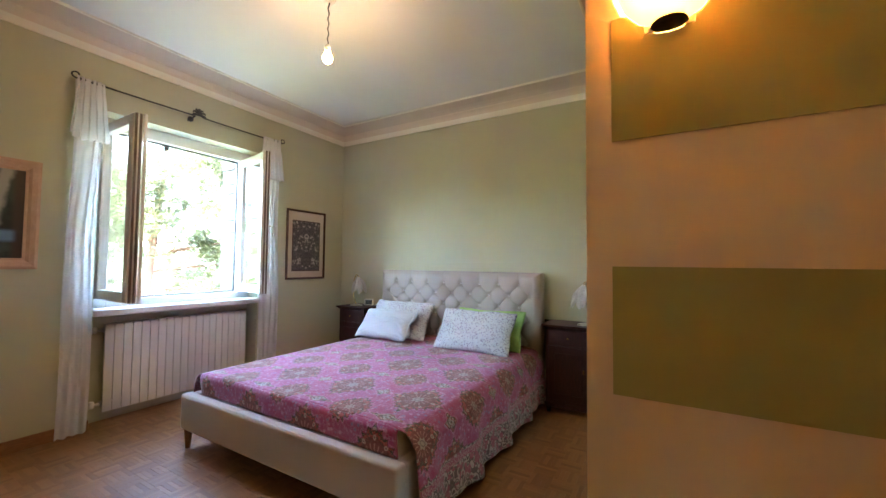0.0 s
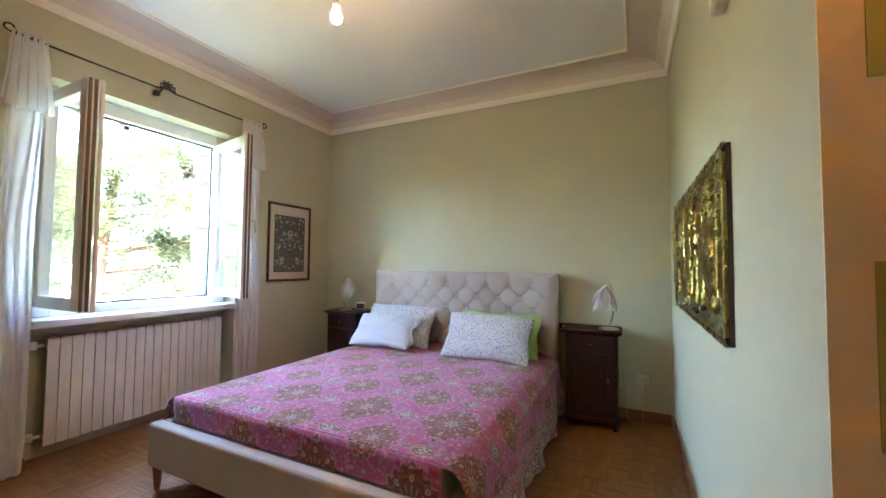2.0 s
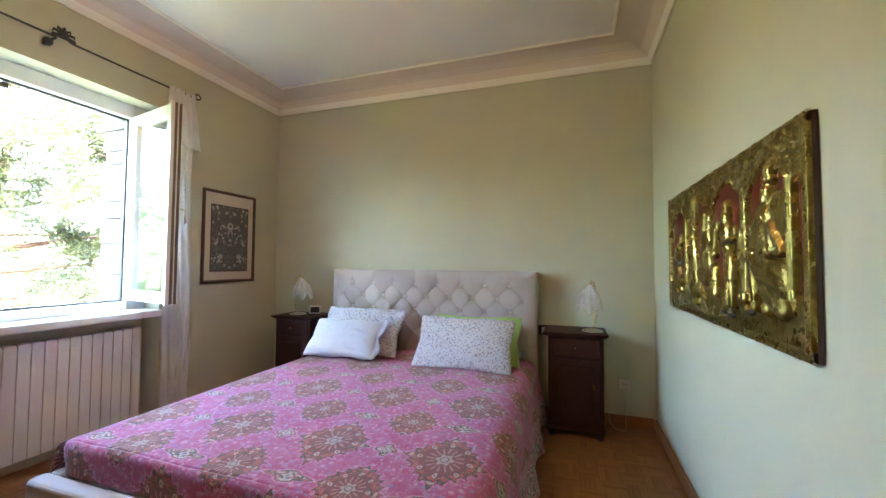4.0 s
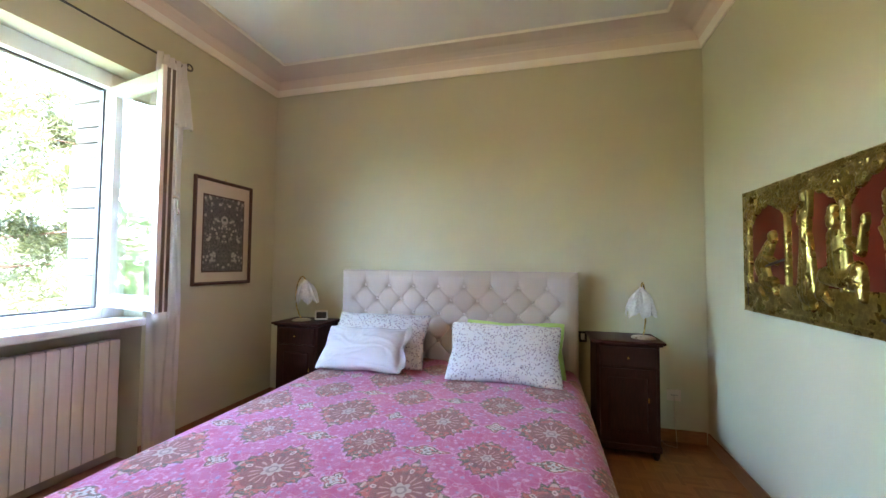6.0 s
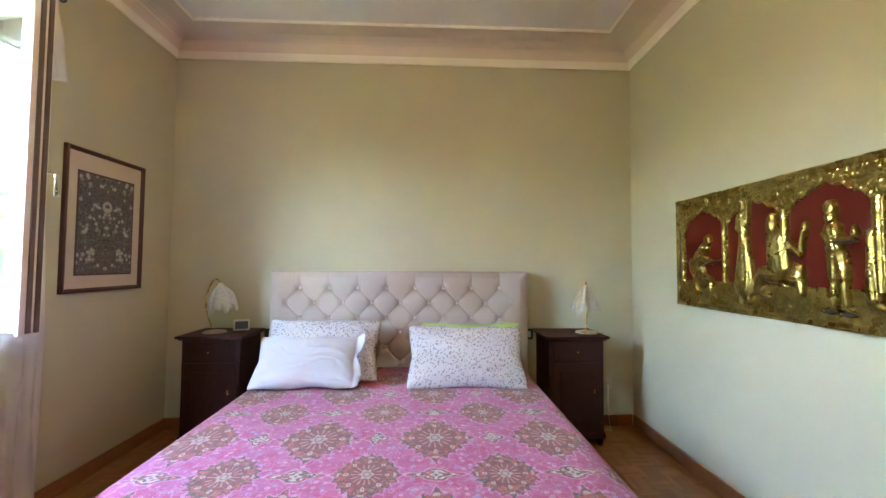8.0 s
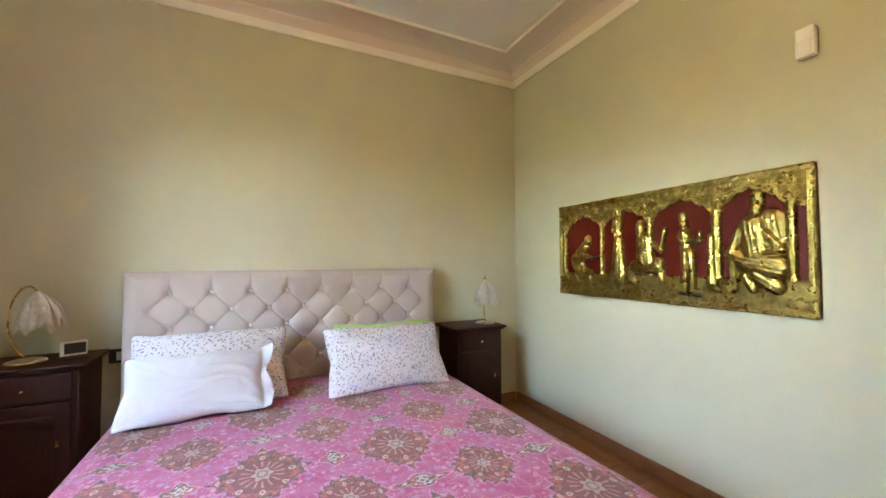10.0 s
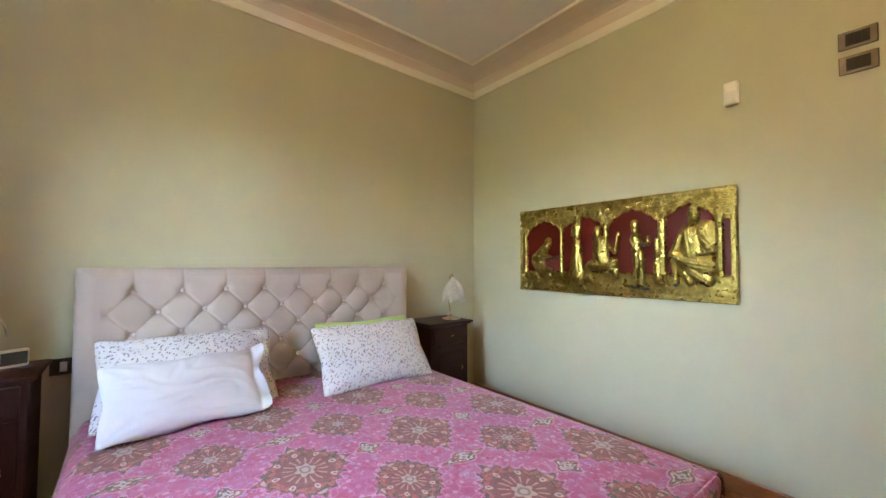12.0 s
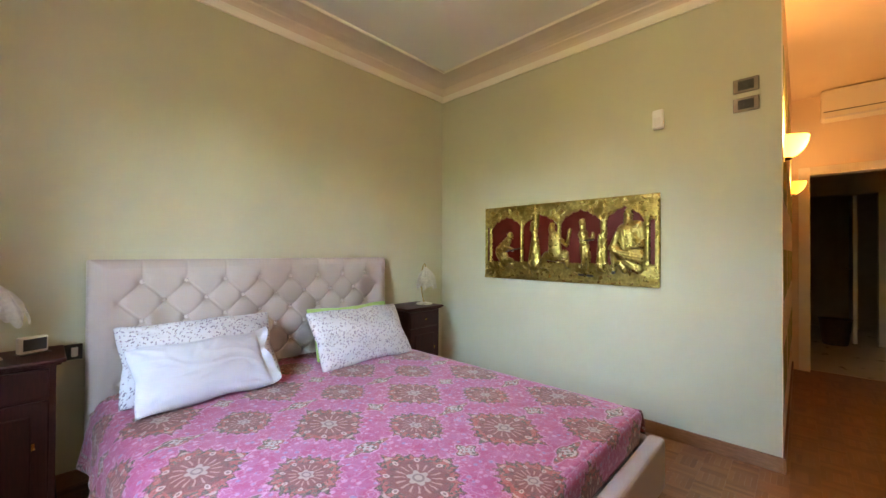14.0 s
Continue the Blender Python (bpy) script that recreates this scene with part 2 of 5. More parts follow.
    n.bump(n.f("ADD", weave.outputs[0], soft.outputs[0]), 0.25, 0.002)
    return n.m


def cloth(name, a, b, rough=0.9, scale=5.0, weave=700.0, through_light=0.0, clear=0.0):
    n = Nodes(name)
    k = n.noise(scale, 5.0)
    f = n.noise(weave, 2.0)
    n.set(Base_Color=n.mix(n.f("MULTIPLY_ADD", f, 0.4, n.f("MULTIPLY", k, 0.6)), a, b), Roughness=rough)
    n.b.inputs["Sheen Weight"].default_value = 0.2
    n.bump(n.f("ADD", f, k), 0.25, 0.002)
    if through_light:
        tr = n.put("ShaderNodeBsdfTranslucent", Color=a)
        mixer = n.t.nodes.new("ShaderNodeMixShader")
        n.feed(mixer.inputs[0], through_light)
        n.feed(mixer.inputs[1], n.b.outputs[0])
        n.feed(mixer.inputs[2], tr.outputs[0])
        n.feed(n.t.nodes["Material Output"].inputs[0], mixer.outputs[0])
        if clear:
            open_weave = n.t.nodes.new("ShaderNodeMixShader")
            n.feed(open_weave.inputs[0], clear)
            n.feed(open_weave.inputs[1], mixer.outputs[0])
            n.feed(open_weave.inputs[2], n.put("ShaderNodeBsdfTransparent").outputs[0])
            n.feed(n.t.nodes["Material Output"].inputs[0], open_weave.outputs[0])
    return n.m


def sprig_cloth():
    """White cotton with scattered grey-violet leaf sprigs."""
    n = Nodes("sprigged_cotton")
    uv = n.t.nodes.new("ShaderNodeUVMap").outputs[0]
    col = (0.58, 0.575, 0.60)
    for scale, sx, sy, rot, tone, keep in ((84.0, 1.0, 0.50, 25, (0.14, 0.12, 0.18), 0.30), (84.0, 0.50, 1.0, 20, (0.22, 0.17, 0.26), 0.36), (95.0, 0.8, 0.8, 0, (0.34, 0.28, 0.26), 0.62), (80.0, 0.48, 1.0, -40, (0.17, 0.14, 0.19), 0.44)):
        v = n.put("ShaderNodeTexVoronoi", Scale=scale)
        turn = n.t.nodes.new("ShaderNodeMapping")
        n.feed(turn.inputs["Vector"], uv)
        turn.inputs["Rotation"].default_value = (0, 0, radians(rot))
        n.feed(v.inputs["Vector"], n.stretch(sx, sy, 1, turn.outputs[0]))
        c = n.t.nodes.new("ShaderNodeSeparateColor")
        n.feed(c.inputs[0], v.outputs["Color"])
        k = n.f("MULTIPLY", n.band(v.outputs["Distance"], 0.30, 0.22), n.band(c.outputs[0], keep, keep + 0.03))
        col = n.mix(n.f("MULTIPLY", k, 0.85), col, tone)
    n.set(Base_Color=col, Roughness=0.9)
    n.bump(n.noise(8.0, 4.0), 0.2, 0.004)
    return n.m


M_WALL = plain("sage_wall_paint", (0.50, 0.49, 0.345), (0.54, 0.525, 0.38), 0.8, 1.4, 240.0, 0.10)
M_HALL = plain("cream_hall_paint", (0.78, 0.64, 0.48), (0.83, 0.69, 0.53), 0.8, 1.4, 240.0, 0.10)
M_GREEN = plain("olive_paint_square", (0.36, 0.34, 0.12), (0.41, 0.385, 0.15), 0.8, 3.0, 240.0, 0.10)
M_CEIL = plain("white_ceiling_paint", (0.72, 0.705, 0.69), (0.76, 0.745, 0.73), 0.85, 1.0, 200.0, 0.08)
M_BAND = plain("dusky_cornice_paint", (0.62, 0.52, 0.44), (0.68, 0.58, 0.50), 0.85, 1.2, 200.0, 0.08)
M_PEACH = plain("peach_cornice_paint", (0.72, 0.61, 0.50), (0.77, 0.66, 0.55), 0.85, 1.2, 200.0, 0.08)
M_CORN = plain("cream_cornice_paint", (0.84, 0.79, 0.68), (0.88, 0.84, 0.74), 0.8, 2.0, 200.0, 0.08)
M_PARQ = parquet_material()
M_GAP = plain("parquet_joint", (0.22, 0.092, 0.032), (0.27, 0.115, 0.042), 0.8)
M_BASE = wood("baseboard_wood", (0.20, 0.085, 0.03), (0.34, 0.16, 0.065), 0.4, (2, 2, 14))
M_LACQ = plain("white_window_lacquer", (0.74, 0.74, 0.71), (0.80, 0.80, 0.78), 0.35, 3.0, 120.0, 0.08)
M_SEAL = plain("brown_window_seal", (0.10, 0.078, 0.066), (0.17, 0.135, 0.115), 0.5)
M_BLACK = plain("blackened_iron", (0.015, 0.014, 0.014), (0.04, 0.036, 0.034), 0.45, 20.0, 300.0, 0.3)
M_MARB = plain("pale_marble", (0.72, 0.71, 0.68), (0.82, 0.81, 0.79), 0.3, 5.0, 90.0, 0.04)
M_RAD = plain("radiator_enamel", (0.74, 0.74, 0.72), (0.80, 0.80, 0.78), 0.35, 3.0, 200.0, 0.04)
M_STONE = plain("rough_grey_stone", (0.10, 0.085, 0.072), (0.18, 0.158, 0.138), 0.9, 9.0, 60.0, 0.8, 0.01)
M_PLAST = plain("outer_render", (0.52, 0.47, 0.38), (0.60, 0.55, 0.45), 0.9, 2.0, 60.0, 0.4)
M_GLASS = glass_material("window_glass", (0.96, 0.98, 0.97))
M_LINEN = cloth("beige_upholstery_linen", (0.43, 0.375, 0.34), (0.51, 0.45, 0.41), 0.95, 3.0, 600.0)
M_SPREAD = bedspread_material()
M_MATT = cloth("white_mattress_ticking", (0.75, 0.74, 0.72), (0.8, 0.79, 0.77))
M_SPRIG = sprig_cloth()
M_WHITE = cloth("white_cotton", (0.55, 0.555, 0.60), (0.60, 0.605, 0.65), 0.9, 6.0, 500.0)
M_LIME = cloth("lime_green_cotton", (0.34, 0.54, 0.14), (0.40, 0.60, 0.19), 0.9, 6.0, 500.0)
M_SHEER = cloth("white_sheer_cotton", (0.88, 0.87, 0.89), (0.93, 0.92, 0.94), 0.95, 8.0, 500.0, 0.5, 0.28)
M_MAHOG = wood("dark_mahogany", (0.017, 0.0048, 0.0035), (0.056, 0.013, 0.008), 0.5, (14, 14, 1.5))
M_MAHOG.node_tree.nodes["Principled BSDF"].inputs["Specular IOR Level"].default_value = 0.3
M_LEG = wood("oak_leg", (0.24, 0.10, 0.035), (0.36, 0.17, 0.07), 0.45, (14, 14, 1.5))
M_BRASS = plain("polished_brass", (0.62, 0.42, 0.12), (0.78, 0.56, 0.20), 0.26, 30.0, 160.0, 0.35, 0.002, 1.0)
M_CHROME = plain("worn_nickel", (0.55, 0.50, 0.42), (0.70, 0.65, 0.56), 0.3, 20.0, 200.0, 0.1, 0.001, 1.0)

# ---- mesh helpers ----


def part(name, bm, material, parent=None, label="", smooth=False):
    """Links a bmesh as one mesh object, under a thing or part when given."""
    me = bpy.data.meshes.new(name)
    bmesh.ops.recalc_face_normals(bm, faces=bm.faces)
    bm.to_mesh(me)
    bm.free()
    for m in material if isinstance(material, (list, tuple)) else (material,):
        me.materials.append(m)
    if smooth:
        me.polygons.foreach_set("use_smooth", [True] * len(me.polygons))
    ob = new(name, me)
    if parent is not None:
        ob.parent = parent
    if label:
        tagged(ob, label=label)
    return ob


def thing(name, at, label, category, group="", turn=0.0):
    e = new(name)
    e.matrix_world = pose(*at, 0, 0, turn)
    return tagged(e, label, category, group)


def box(x0, x1, y0, y1, z0, z1, bevel=0.0, bm=None, seg=2):
    own = bmesh.new()
    m = Matrix.Translation(((x0 + x1) / 2, (y0 + y1) / 2, (z0 + z1) / 2)) @ Matrix.Diagonal((abs(x1 - x0), abs(y1 - y0), abs(z1 - z0), 1))
    bmesh.ops.create_cube(own, size=1.0, matrix=m)
    if bevel:
        bmesh.ops.bevel(own, geom=own.edges[:], offset=bevel, segments=seg, profile=0.5, affect="EDGES")
    return join(bm, own)


def join(bm, own):
    if bm is None:
        return own
    me = bpy.data.meshes.new("join")
    own.to_mesh(me)
    own.free()
    bm.from_mesh(me)
    bpy.data.meshes.remove(me)
    return bm


def lathe(profile, steps=24, at=(0, 0, 0), bm=None, arc=2 * math.pi, start=0.0):
    """Turns (radius, z) round the z axis."""
    bm = bm or bmesh.new()
    closed = arc > 6.28
    n = steps if closed else steps + 1
    rings = [[bm.verts.new((at[0] + r * math.cos(start + arc * i / steps), at[1] + r * math.sin(start + arc * i / steps), at[2] + z)) for i in range(n)] for r, z in profile]
    for a, b in zip(rings, rings[1:]):
        for i in range(steps):
            j = (i + 1) % n
            bm.faces.new((a[i], a[j], b[j], b[i]))
    return bm


def tube(points, radius, sides=8, bm=None, taper=None):
    """A round bar along points."""
    bm = bm or bmesh.new()
    pts = [Vector(p) for p in points]
    rings = []
    up = Vector((0.31, 0.17, 0.93))
    for i, p in enumerate(pts):
        d = (pts[min(i + 1, len(pts) - 1)] - pts[max(i - 1, 0)]).normalized()
        a = d.cross(up)
        a = a.normalized() if a.length > 1e-3 else Vector((1, 0, 0))
        b = d.cross(a)
        r = taper[i] if taper else radius
        rings.append([bm.verts.new(p + r * (math.cos(2 * math.pi * k / sides) * a + math.sin(2 * math.pi * k / sides) * b)) for k in range(sides)])
    for q, s in zip(rings, rings[1:]):
        for k in range(sides):
            bm.faces.new((q[k], q[(k + 1) % sides], s[(k + 1) % sides], s[k]))
    bm.faces.new(rings[0])
    bm.faces.new(rings[-1])
    return bm


def ball(x, y, z, rx, ry=None, rz=None, bm=None, u=12, v=8):
    own = bmesh.new()
    bmesh.ops.create_uvsphere(own, u_segments=u, v_segments=v, radius=1.0, matrix=Matrix.Translation((x, y, z)) @ Matrix.Diagonal((rx, ry or rx, rz or rx, 1)))
    return join(bm, own)


def sheet(nu, nv, place, bm=None, uv=None):
    """A grid of nu by nv faces; place(i/nu, j/nv) gives each point, uv(...) its cloth coordinates."""
    bm = bm or bmesh.new()
    lay = bm.loops.layers.uv.verify() if uv else None
    grid = [[bm.verts.new(place(i / nu, j / nv)) for j in range(nv + 1)] for i in range(nu + 1)]
    for i in range(nu):
        for j in range(nv):
            f = bm.faces.new((grid[i][j], grid[i + 1][j], grid[i + 1][j + 1], grid[i][j + 1]))
            if lay:
                for loop, (a, b) in zip(f.loops, ((i, j), (i + 1, j), (i + 1, j + 1), (i, j + 1))):
                    loop[lay].uv = uv(a / nu, b / nv)
    return bm


def structure(name, bm, material, label, category, smooth=False):
    return tagged(part(name, bm, material, None, "", smooth), label, category, "", "structure")


# ---- shell of the bedroom ----
T = 0.48
wall = box(XW - T, XW, YS - 0.2, WY0, -3.0, CZ + 0.3)
box(XW - T, XW, WY1, YN + 0.2, -3.0, CZ + 0.3, bm=wall)
box(XW - T, XW, WY0, WY1, WTOP, CZ + 0.3, bm=wall)
box(XW - T, XW - 0.17, WY0, WY1, -3.0, SILL - 0.05, bm=wall)
wall_west = structure("wall_west", wall, M_WALL, "sage green plastered outer wall with a window recess", "wall")
wall_north = structure("wall_north", box(XW, XE + 0.2, YN, YN + 0.2, -0.1, CZ + 0.3), M_WALL, "sage green plastered wall behind the bed", "wall")


def slanted(x0, x1, y0, y1, z0, z1, bevel=0.0):
    """A box that follows the east wall's face, x0 and x1 taken from it."""
    bm = box(x0, x1, y0, y1, z0, z1, bevel)
    for v in bm.verts:
        v.co.x += xe(v.co.y)
    return bm


wall_east = structure("wall_east", slanted(0.0, 0.24, YE + 0.004, YN, -0.1, CZ + 0.3), M_WALL, "sage green plastered wall beside the bed", "wall")
structure("wall_south", box(XW, HX, YS - 0.2, YS, -0.1, CZ + 0.3), M_WALL, "plain sage green plastered wall", "wall")
structure("ceiling", box(XW, XE, YS, YN, CZ, CZ + 0.2), M_CEIL, "white painted plaster ceiling", "ceiling")

# cornice: cream fillet on the wall, shallow cove and dusky border, thin bead round the white field
CORNICE = [(0.0, CORN), (0.014, CORN), (0.018, CORN + 0.014), (0.024, CORN + 0.032), (0.034, CORN + 0.048)]
UPPER = [(0.034, CORN + 0.048), (0.046, CORN + 0.062), (0.066, CORN + 0.075), (0.090, CORN + 0.086), (0.096, CORN + 0.096)]
COVE = [(0.096, CORN + 0.096), (0.12, CORN + 0.108), (0.17, CORN + 0.118), (0.296, CZ - 0.006)]
BEAD = [(0.294, CZ - 0.002), (0.297, CZ - 0.013), (0.305, CZ - 0.016), (0.313, CZ - 0.011), (0.316, CZ - 0.001)]


def run_round(profile):
    """Sweeps (inset, z) round the bedroom's four walls, mitred."""
    bm = bmesh.new()
    rings = []
    for d, z in profile:
        rings.append([bm.verts.new(p) for p in ((XW + d, YS + d, z), (xe(YS) - d, YS + d, z), (xe(YN) - d, YN - d, z), (XW + d, YN - d, z))])
    for a, b in zip(rings, rings[1:]):
        for k in range(4):
            bm.faces.new((a[k], a[(k + 1) % 4], b[(k + 1) % 4], b[k]))
    return bm


structure("cornice_trim", run_round(CORNICE), M_CORN, "cream painted plaster cornice moulding", "cornice")
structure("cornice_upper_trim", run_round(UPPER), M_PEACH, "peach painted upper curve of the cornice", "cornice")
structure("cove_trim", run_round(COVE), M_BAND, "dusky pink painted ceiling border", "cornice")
structure("bead_trim", run_round(BEAD), M_CORN, "thin cream plaster bead round the ceiling", "cornice")

# ---- hall shell ----
structure("wall_hall_north", box(XE + 0.2, HX, YE, YE + 0.15, -0.1, CZ + 0.3), M_HALL, "cream hall wall with olive painted squares", "wall")
structure("wall_hall_end", box(xe(YE), XE + 0.2, YE, YE + 0.004, -0.1, CZ + 0.3), M_HALL, "cream painted end of the wall", "wall")
end = box(HX, HX + 0.12, 0.89, YE, -0.1, CZ + 0.3)
box(HX, HX + 0.12, YE, 1.75, -0.1, CZ + 0.3, bm=end)
box(HX, HX + 0.12, -1.35, -0.30, -0.1, CZ + 0.3, bm=end)
box(HX, HX + 0.12, -0.30, 0.89, 2.055, CZ + 0.3, bm=end)
structure("wall_hall_east", end, M_HALL, "cream hall end wall with a doorway", "wall")
structure("ceiling_hall", box(xe(YE), HX, YS, YE, HZ, HZ + 0.2), M_HALL, "cream painted hall ceiling", "ceiling")
for a, b in ((-0.15, 0.47), (0.77, 1.39), (1.69, 2.40)):
    for z in (0.37, 0.96, 1.55, 2.14):
        structure("paint_square", box(a, b, YE - 0.003, YE + 0.002, z, z + 0.295), M_GREEN, "olive green square painted on the hall wall", "painted square")
# Paint toned darker than the hall's, putting the far rooms' shade into the colour.
dark = plain("shade_toned_room_paint", (0.62, 0.54, 0.40), (0.68, 0.60, 0.46), 0.8)
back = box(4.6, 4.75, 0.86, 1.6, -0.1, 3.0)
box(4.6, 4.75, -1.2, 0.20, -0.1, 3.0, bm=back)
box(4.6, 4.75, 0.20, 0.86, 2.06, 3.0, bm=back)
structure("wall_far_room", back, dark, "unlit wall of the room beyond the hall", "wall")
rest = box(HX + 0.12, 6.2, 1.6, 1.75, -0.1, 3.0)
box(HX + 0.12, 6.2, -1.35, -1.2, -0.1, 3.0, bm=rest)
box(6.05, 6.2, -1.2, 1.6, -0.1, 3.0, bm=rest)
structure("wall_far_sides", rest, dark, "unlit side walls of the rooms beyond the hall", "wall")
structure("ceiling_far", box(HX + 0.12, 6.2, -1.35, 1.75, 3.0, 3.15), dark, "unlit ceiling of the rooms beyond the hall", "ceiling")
structure("floor_far", box(HX + 0.1, 6.2, -1.35, 1.75, -0.1, -0.002), plain("pale_stone_floor", (0.50, 0.42, 0.30), (0.58, 0.50, 0.38), 0.3), "pale stone floor of the room beyond", "floor")
case = box(HX - 0.018, HX + 0.14, 0.885, 0.975, 0, 2.135, 0.004)
box(HX - 0.018, HX + 0.14, -0.385, -0.295, 0, 2.135, 0.004, bm=case)
box(HX - 0.018, HX + 0.14, -0.295, 0.885, 2.05, 2.135, 0.004, bm=case)
structure("door_frame_trim", case, M_CORN, "cream painted casing of an open doorway", "door frame")

# ---- floor slab (parquet pieces follow at the end) ----
floor = structure("floor", box(XW - 0.17, HX + 0.1, YS, YN, -0.1, -0.006), M_GAP, "worn orange-brown mosaic parquet floor", "floor")
BH = 0.085
for name, b in (("baseboard_west", (XW, XW + 0.014, YS, WY0 - 0.0)), ("baseboard_west_head", (XW, XW + 0.014, WY1, YN)), ("baseboard_north", (XW + 0.014, XE - 0.014, YN - 0.014, YN)),
 ("baseboard_hall", (xe(YE) - 0.014, HX - 0.02, YE - 0.014, YE)), ("baseboard_south", (XW + 0.014, HX, YS, YS + 0.014))):
    structure(name, box(*b, 0, BH, 0.004), M_BASE, "brown varnished wooden baseboard", "baseboard")

structure("baseboard_east", slanted(-0.014, 0.0, YE, YN - 0.014, 0, BH, 0.004), M_BASE, "brown varnished wooden baseboard", "baseboard")

# ---- window ----
FX0, FX1 = -3.945, -3.875
FY0, FY1, FZ0, FZ1 = 1.235, 2.485, 0.90, 2.375
structure("window_sill", box(-3.99, XW + 0.045, WY0 - 0.0, WY1 - 0.004, SILL - 0.05, SILL, 0.012, seg=3), M_MARB, "pale marble inner window sill", "window sill")
window = thing("window_1", (FX0, (FY0 + FY1) / 2, FZ0), "white lacquered casement window with both sashes open inward", "window")
window["kind"] = "structure"


def under(ob, parent):
    """Hangs ob on parent without moving it."""
    ob.parent = parent
    ob.matrix_parent_inverse = parent.matrix_world.inverted()
    return ob


def wpart(name, bm, material, parent, label="", smooth=False):
    bpy.context.view_layer.update()
    return under(part(name, bm, material, None, label, smooth), parent)


wpart("frame_jamb", box(FX0, FX1, WY0, FY0 + 0.09, SILL, WTOP, 0.004), M_LACQ, window)
wpart("frame_jamb", box(FX0, FX1, FY1 - 0.09, WY1, SILL, WTOP, 0.004), M_LACQ, window)
wpart("frame_head", box(FX0, FX1, FY0 + 0.09, FY1 - 0.09, 2.305, WTOP, 0.004), M_LACQ, window)
wpart("frame_rail", box(FX0, FX1, FY0 + 0.09, FY1 - 0.09, SILL, 0.945, 0.004), M_LACQ, window)
for y in (FY0 + 0.09, FY1 - 0.102):
    wpart("gasket", box(FX0 - 0.004, FX0 + 0.02, y, y + 0.012, 0.945, 2.305), M_BLACK, window, "black rubber gasket")
wpart("gasket", box(FX0 - 0.004, FX0 + 0.02, FY0 + 0.102, FY1 - 0.102, 2.293, 2.305), M_BLACK, window, "black rubber gasket")
wpart("gasket", box(FX0 - 0.004, FX0 + 0.02, FY0 + 0.102, FY1 - 0.102, 0.945, 0.957), M_BLACK, window, "black rubber gasket")


def sash(hy, turn, sign, handle):
    """One glazed casement, hinged at hy, its leaf running along +x before the turn."""
    W, Z0, Z1, D = 0.585, 0.957, 2.312, 0.062
    e = new("sash")
    e.matrix_world = pose(FX1 + 0.002, hy, 0, 0, 0, turn)
    st = 0.075
    for a, b in ((0, st), (W - st, W)):
        part("stile", box(a, b, -D / 2, D / 2, Z0, Z1, 0.006), M_LACQ, e)
    part("rail", box(st, W - st, -D / 2, D / 2, Z0, Z0 + st, 0.006), M_LACQ, e)
    part("rail", box(st, W - st, -D / 2, D / 2, Z1 - st, Z1, 0.006), M_LACQ, e)
    p = part("pane", box(st - 0.01, W - st + 0.01, -0.01, 0.01, Z0 + st - 0.01, Z1 - st + 0.01), M_GLASS, e)
    p.visible_shadow = False
    for o in (-0.021, 0.006):
        part("seal_strip", box(W, W + 0.008, o, o + 0.014, Z0, Z1), M_SEAL, e, "brown seal along the sash edge")
    part("rebate", box(W - 0.004, W + 0.016, -sign * D / 2 - 0.02 * sign, -sign * D / 2, Z0 - 0.006, Z1 + 0.006, 0.003), M_LACQ, e)
    if handle:
        part("handle", tube([(W - 0.03, sign * D / 2, 1.60), (W - 0.03, sign * (D / 2 + 0.045), 1.60), (W - 0.03, sign * (D / 2 + 0.05), 1.59), (W - 0.03, sign * (D / 2 + 0.05), 1.50)], 0.008), M_CHROME, e, "metal window handle", True)
    bpy.context.view_layer.update()
    return under(e, window)


sash(1.272, 0.0, -1, False)
sash(2.418, -11.0, 1, True)
wpart("shutter_stop", box(FX0 - 0.03, FX0 - 0.005, 1.72, 1.76, 2.262, 2.293, 0.003), M_BLACK, window)

# ---- bed ----
BX0, BX1, BY0, BY1 = -2.875, -1.055, 1.415, 3.59
BC = -1.972
bed = thing("bed", (BC, 2.5, 0), "double bed upholstered in beige linen with a button-tufted headboard", "bed")
HBX0, HBX1, HBZ = -2.915, -1.03, 1.178
PX, PZ, ZA = 0.207, 0.214, 1.06


def tuft(x, z):
    """Depth of the padding at a place on the headboard: broad soft diamonds, thin creases, a dimple at each button."""
    a, b = (x - BC - PX / 2) / PX + (z - ZA) / PZ, (x - BC - PX / 2) / PX - (z - ZA) / PZ
    edge = min(1.0, (x - HBX0) / 0.07, (HBX1 - x) / 0.07, (HBZ - z) / 0.05 + 0.12)
    inner = 1.0 - min(1.0, max(0.0, (abs(x - BC) - 0.80) / 0.05))
    da, db = abs(a - round(a)), abs(b - round(b))
    if z > ZA:
        dx = abs((x - BC - PX / 2) / PX - round((x - BC - PX / 2) / PX))
        crease = math.exp(-(dx / 0.035) ** 2) * (0.5 + 0.5 * max(0.0, 1 - (z - ZA) / 0.12))
        puff = min(1.0, dx * 2.6) ** 0.6
    else:
        crease = max(math.exp(-(da / 0.035) ** 2), math.exp(-(db / 0.035) ** 2))
        puff = (abs(math.sin(math.pi * a)) * abs(math.sin(math.pi * b))) ** 0.5
    near = ((a - round(a)) ** 2 + (b - round(b)) ** 2) ** 0.5
    dimple = math.exp(-(near / 0.17) ** 2) if z < ZA + 0.04 else 0.0
    sag = 0.0022 * noise.noise((x * 9, z * 9, 3.0))
    return (0.048 + sag + inner * (0.008 * (puff - 1) - 0.005 * crease - 0.024 * dimple)) * max(0.0, edge) ** 0.4


